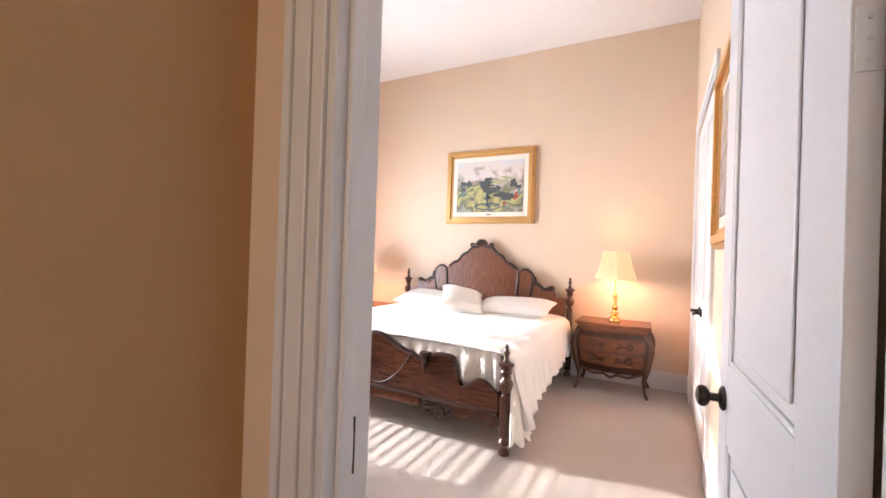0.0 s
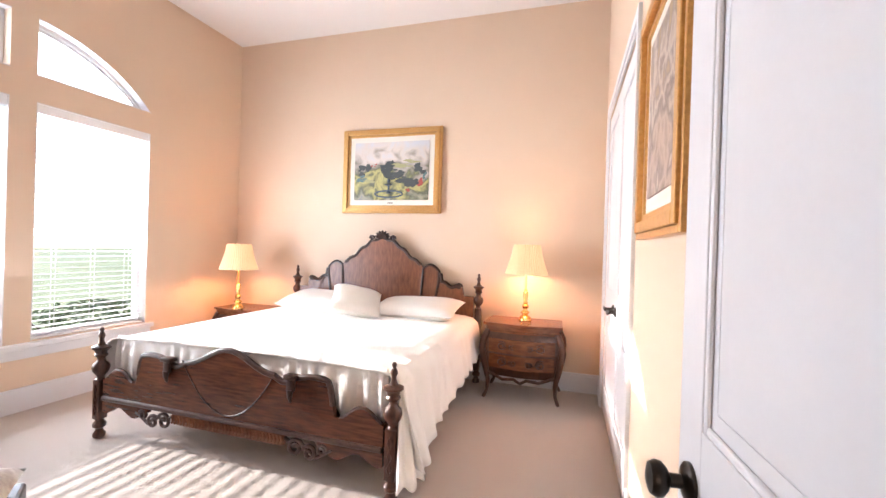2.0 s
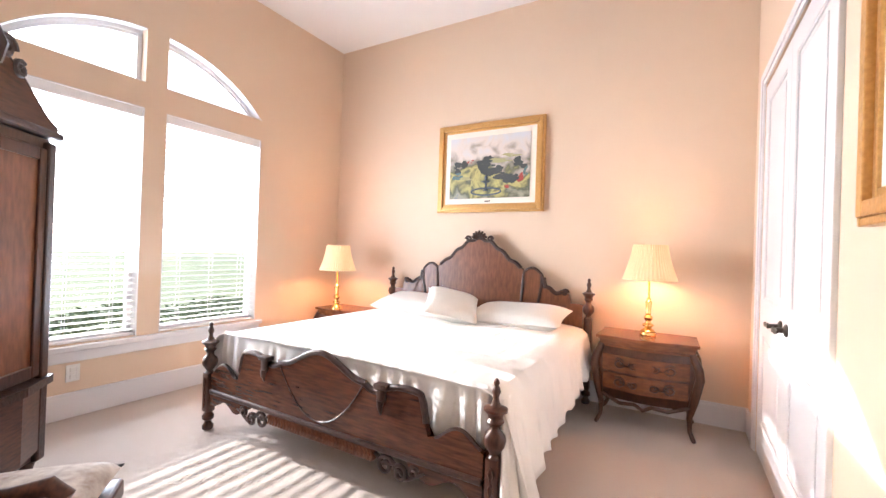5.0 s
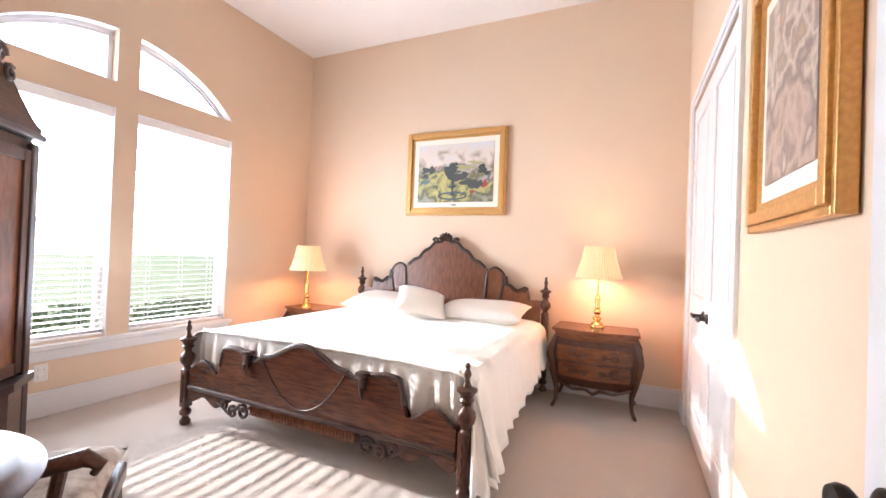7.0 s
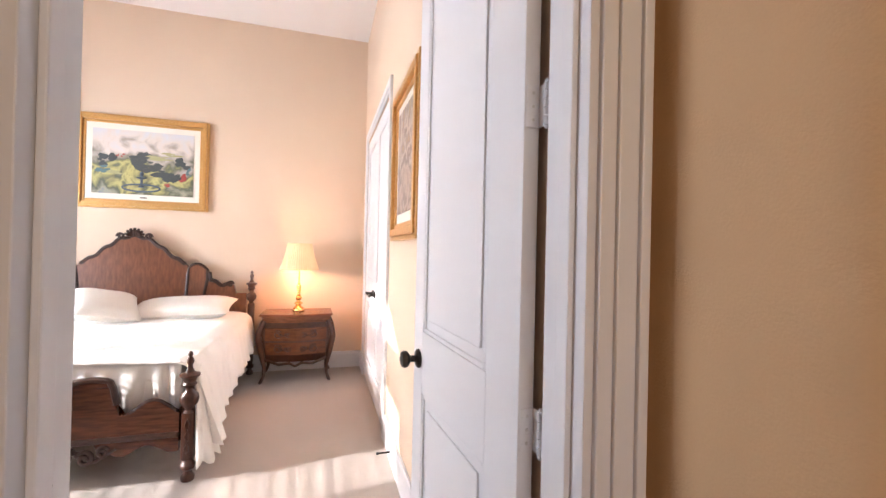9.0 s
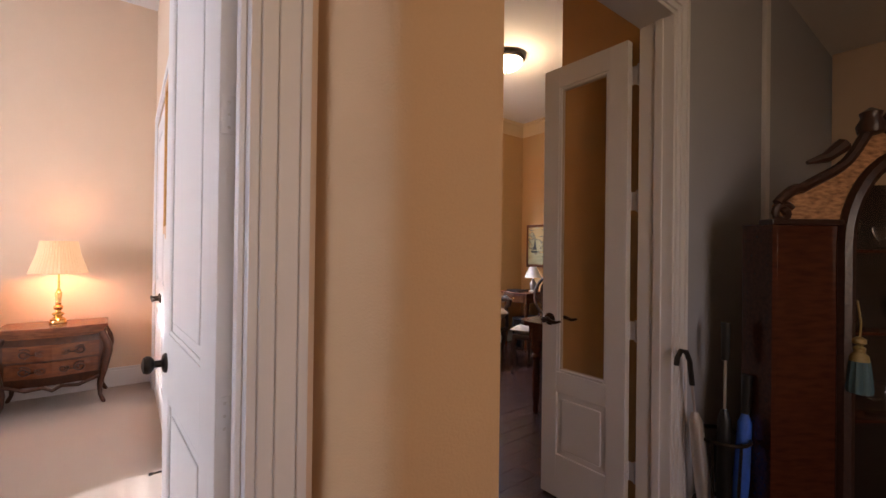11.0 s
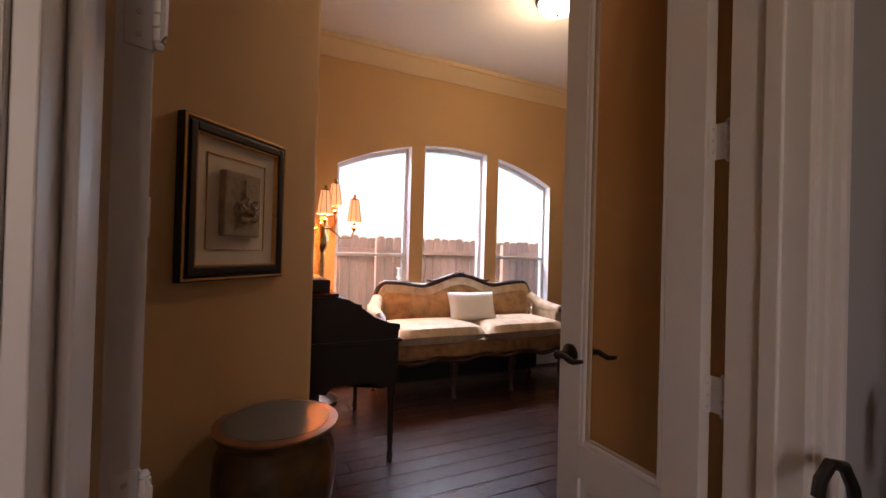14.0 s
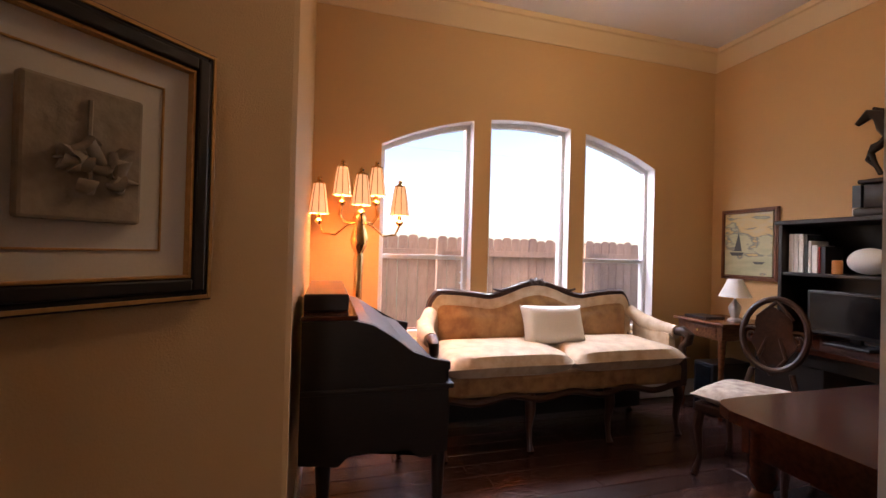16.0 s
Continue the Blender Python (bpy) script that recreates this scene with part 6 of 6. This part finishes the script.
xs2 = [0.02 + 1.11 * i / 60 for i in range(61)]
bm = B()
inner = arc_pts(0.29)
prism(bm, [(x, top_z(x)) for x in xs2] + [(1.13, 1.46), (0.865, 1.46)] + inner[::-1] + [(0.285, 1.46), (0.02, 1.46)], "y", 0.006, 0.03)
part("woven_panel", bm, BURLAP, cb, "gilded woven relief panel")
bm = B()
tube(bm, [(x, 0.0, top_z(x) + 0.008) for x in xs2], 0.02, 8)
for s in (-1, 1):
    tube(bm, [(0.575 + s * (x - 0.575), 0.0, z) for x, _, z in spiral(0.04, 1.48, 0, 0.04, 1.3, 0.5)], 0.014, 8)
    lathe(bm, [(0.01, 1.79), (0.04, 1.80), (0.045, 1.83), (0.03, 1.86), (0.035, 1.88), (0.005, 1.90)], 0.575 - s * 0.19, 0.0, 14)
    tube(bm, [(0.575 + s * 0.30, 0, 1.75), (0.575 + s * 0.37, -0.005, 1.70), (0.575 + s * 0.44, 0, 1.68)], [0.03, 0.022, 0.008], 8)
tube(bm, [(0.45, 0, 1.84), (0.52, -0.01, 1.92), (0.575, 0, 1.97), (0.63, -0.01, 1.92), (0.70, 0, 1.84)], [0.03, 0.035, 0.04, 0.035, 0.03], 8)
part("pediment", bm, CARVED, cb, "dark scrolled carved pediment", True)
bm = B()
pts = [(0.287, 0.16)] + arc_pts(0.288) + [(0.863, 0.16)]
tube(bm, [(x, 0.0, z) for x, z in pts], 0.03, 8)
dr2 = part("door", bm, CARVED, cb, "arched door frame", True)
bm = B()
prism(bm, [(x, z) for x, z in pts], "y", -0.004, 0.002)
gp2 = part("pane", bm, PANE, dr2)
gp2.visible_shadow = False
for z in (0.65, 1.0, 1.33):
    part("shelf", boxed(0.29, 0.86, 0.035, 0.144, z, z + 0.012), MAHOGANY, cb)
for x, z, k in ((0.40, 1.343, 1.0), (0.52, 1.343, 0.8), (0.42, 1.013, 0.9), (0.6, 1.013, 1.2), (0.5, 0.663, 1.1)):
    tagged(part("crystal_goblet", lathed([(0.03 * k, z), (0.03 * k, z + 0.004), (0.005, z + 0.012), (0.005, z + 0.05 * k), (0.02 * k, z + 0.06 * k), (0.032 * k, z + 0.10 * k), (0.03 * k, z + 0.12 * k)], x, 0.09, 16), PANE, None, "", True), "small crystal goblet on the cabinet shelf", "glassware", "crystal in the cabinet").matrix_world = cb.matrix_world
ts = thing("tassel", "teal silk tassel on a gold cord hanging from the key", "tassel", cb.matrix_world @ pose(0.305, -0.04, 0))
bm = B()
tube(bm, [(0.0, 0.008, 1.145), (0.006, 0.0, 1.06), (0.0, 0.0, 0.99)], 0.004, 6)
lathe(bm, [(0.006, 0.975), (0.022, 0.985), (0.02, 1.0), (0.006, 1.008)], 0, 0, 12)
part("cord", bm, GOLDCORD, ts, "gold twisted cord", True)
part("head", lathed([(0.03, 0.915), (0.028, 0.935), (0.016, 0.95), (0.02, 0.965), (0.006, 0.978)], 0, 0, 14), GOLDCORD, ts, "", True)
part("skirt", lathed([(0.036, 0.795), (0.04, 0.81), (0.036, 0.86), (0.03, 0.916)], 0, 0, 24, 12, 0.06), TEALSILK, ts, "teal silk fringe", True)

# umbrella stand and umbrellas
us_ = thing("umbrella_stand", "dark metal umbrella stand beside the door casing", "umbrella stand", pose(3.545, 1.318, 0))
part("base", lathed([(0.10, 0), (0.11, 0.015), (0.09, 0.03), (0.085, 0.03)], seg=20), BRONZE, us_, "", True)
for z in (0.25, 0.55):
    bm = B()
    tube(bm, [(0.10 * math.cos(a), 0.10 * math.sin(a), z) for a in (2 * math.pi * i / 20 for i in range(21))], 0.008, 7)
    part("hoop", bm, BRONZE, us_, "", True)
for k in range(6):
    a = k * math.pi / 3
    bm = B()
    tube(bm, [(0.095 * math.cos(a), 0.095 * math.sin(a), 0.02), (0.085 * math.cos(a), 0.085 * math.sin(a), 0.3), (0.10 * math.cos(a), 0.10 * math.sin(a), 0.56)], 0.006, 6)
    part("rod", bm, BRONZE, us_, "", True)


def umbrella(label, px, py, lx, ly, top, cloth, crook):
    u = thing("umbrella", label, "umbrella", pose(3.545 + px, 1.318 + py, 0.035), "umbrellas in the stand")
    f = lambda z: (lx * z, ly * z, z)
    bm = B()
    tube(bm, [f(0.02), f(0.10), f(0.35), f(0.58), f(0.62)], [0.004, 0.02, 0.03, 0.026, 0.012], 10)
    part("canopy", bm, cloth, u, "furled canopy", True)
    bm = B()
    tube(bm, [f(0.6), f(top - 0.12)], 0.006, 8)
    part("shaft", bm, STEEL, u, "", True)
    bm = B()
    x, y, z = f(top)
    if crook:
        tube(bm, [f(top - 0.14), f(top - 0.04), (x - 0.015, y + 0.004, z), (x - 0.045, y + 0.012, z + 0.006), (x - 0.068, y + 0.016, z - 0.02), (x - 0.07, y + 0.018, z - 0.05)], 0.011, 8)
    else:
        tube(bm, [f(top - 0.16), f(top)], [0.017, 0.02], 10)
    part("handle", bm, BLACKP, u, "", True)


umbrella("furled umbrella with black crook handle", -0.03, 0.03, -0.13, 0.05, 0.875, STEEL, True)
umbrella("furled black umbrella with straight handle", 0.02, 0.0, 0.02, 0.0, 0.99, BLACKP, False)
umbrella("furled bright blue umbrella", 0.02, -0.05, 0.05, -0.03, 0.78, BLUE, False)

# ---- floor planks, laid along the hall ----
study_floor = bpy.data.objects["study_subfloor"]
hall_floor = bpy.data.objects["subfloor"]
PLANKS = {}


def lay(parent, x0, x1, y0, y1, seed):
    rnd = random.Random(seed)
    w, n = 0.127, 0
    y = y1
    while y > y0 + 0.01:
        d = min(w, y - y0)
        x = x0
        while x < x1 - 0.05:
            l = min(round(rnd.uniform(0.7, 1.9), 1), x1 - x)
            if x1 - x - l < 0.3:
                l = x1 - x
            key = (round(l, 2), round(d, 3))
            if key not in PLANKS:
                bm = boxed(0.0008, key[0] - 0.0008, 0.0008, key[1] - 0.0008, -0.012, 0.0)
                top = [e for e in bm.edges if all(v.co.z > -0.001 for v in e.verts)]
                bmesh.ops.bevel(bm, geom=top, offset=0.0028, segments=1, affect="EDGES")
                me = bpy.data.meshes.new("plank")
                bm.to_mesh(me)
                bm.free()
                me.materials.append(PLANK)
                PLANKS[key] = me
            o = new("plank", PLANKS[key])
            o.parent = parent
            o.location = (x, y - d, -0.003 + rnd.uniform(-0.0008, 0.0004))
            x += l
            n += 1
        y -= d


lay(study_floor, EX + 0.13, SE, 1.39, SN, 11)
lay(hall_floor, -1.14, SE + 0.04, -1.54, 1.388, 12)
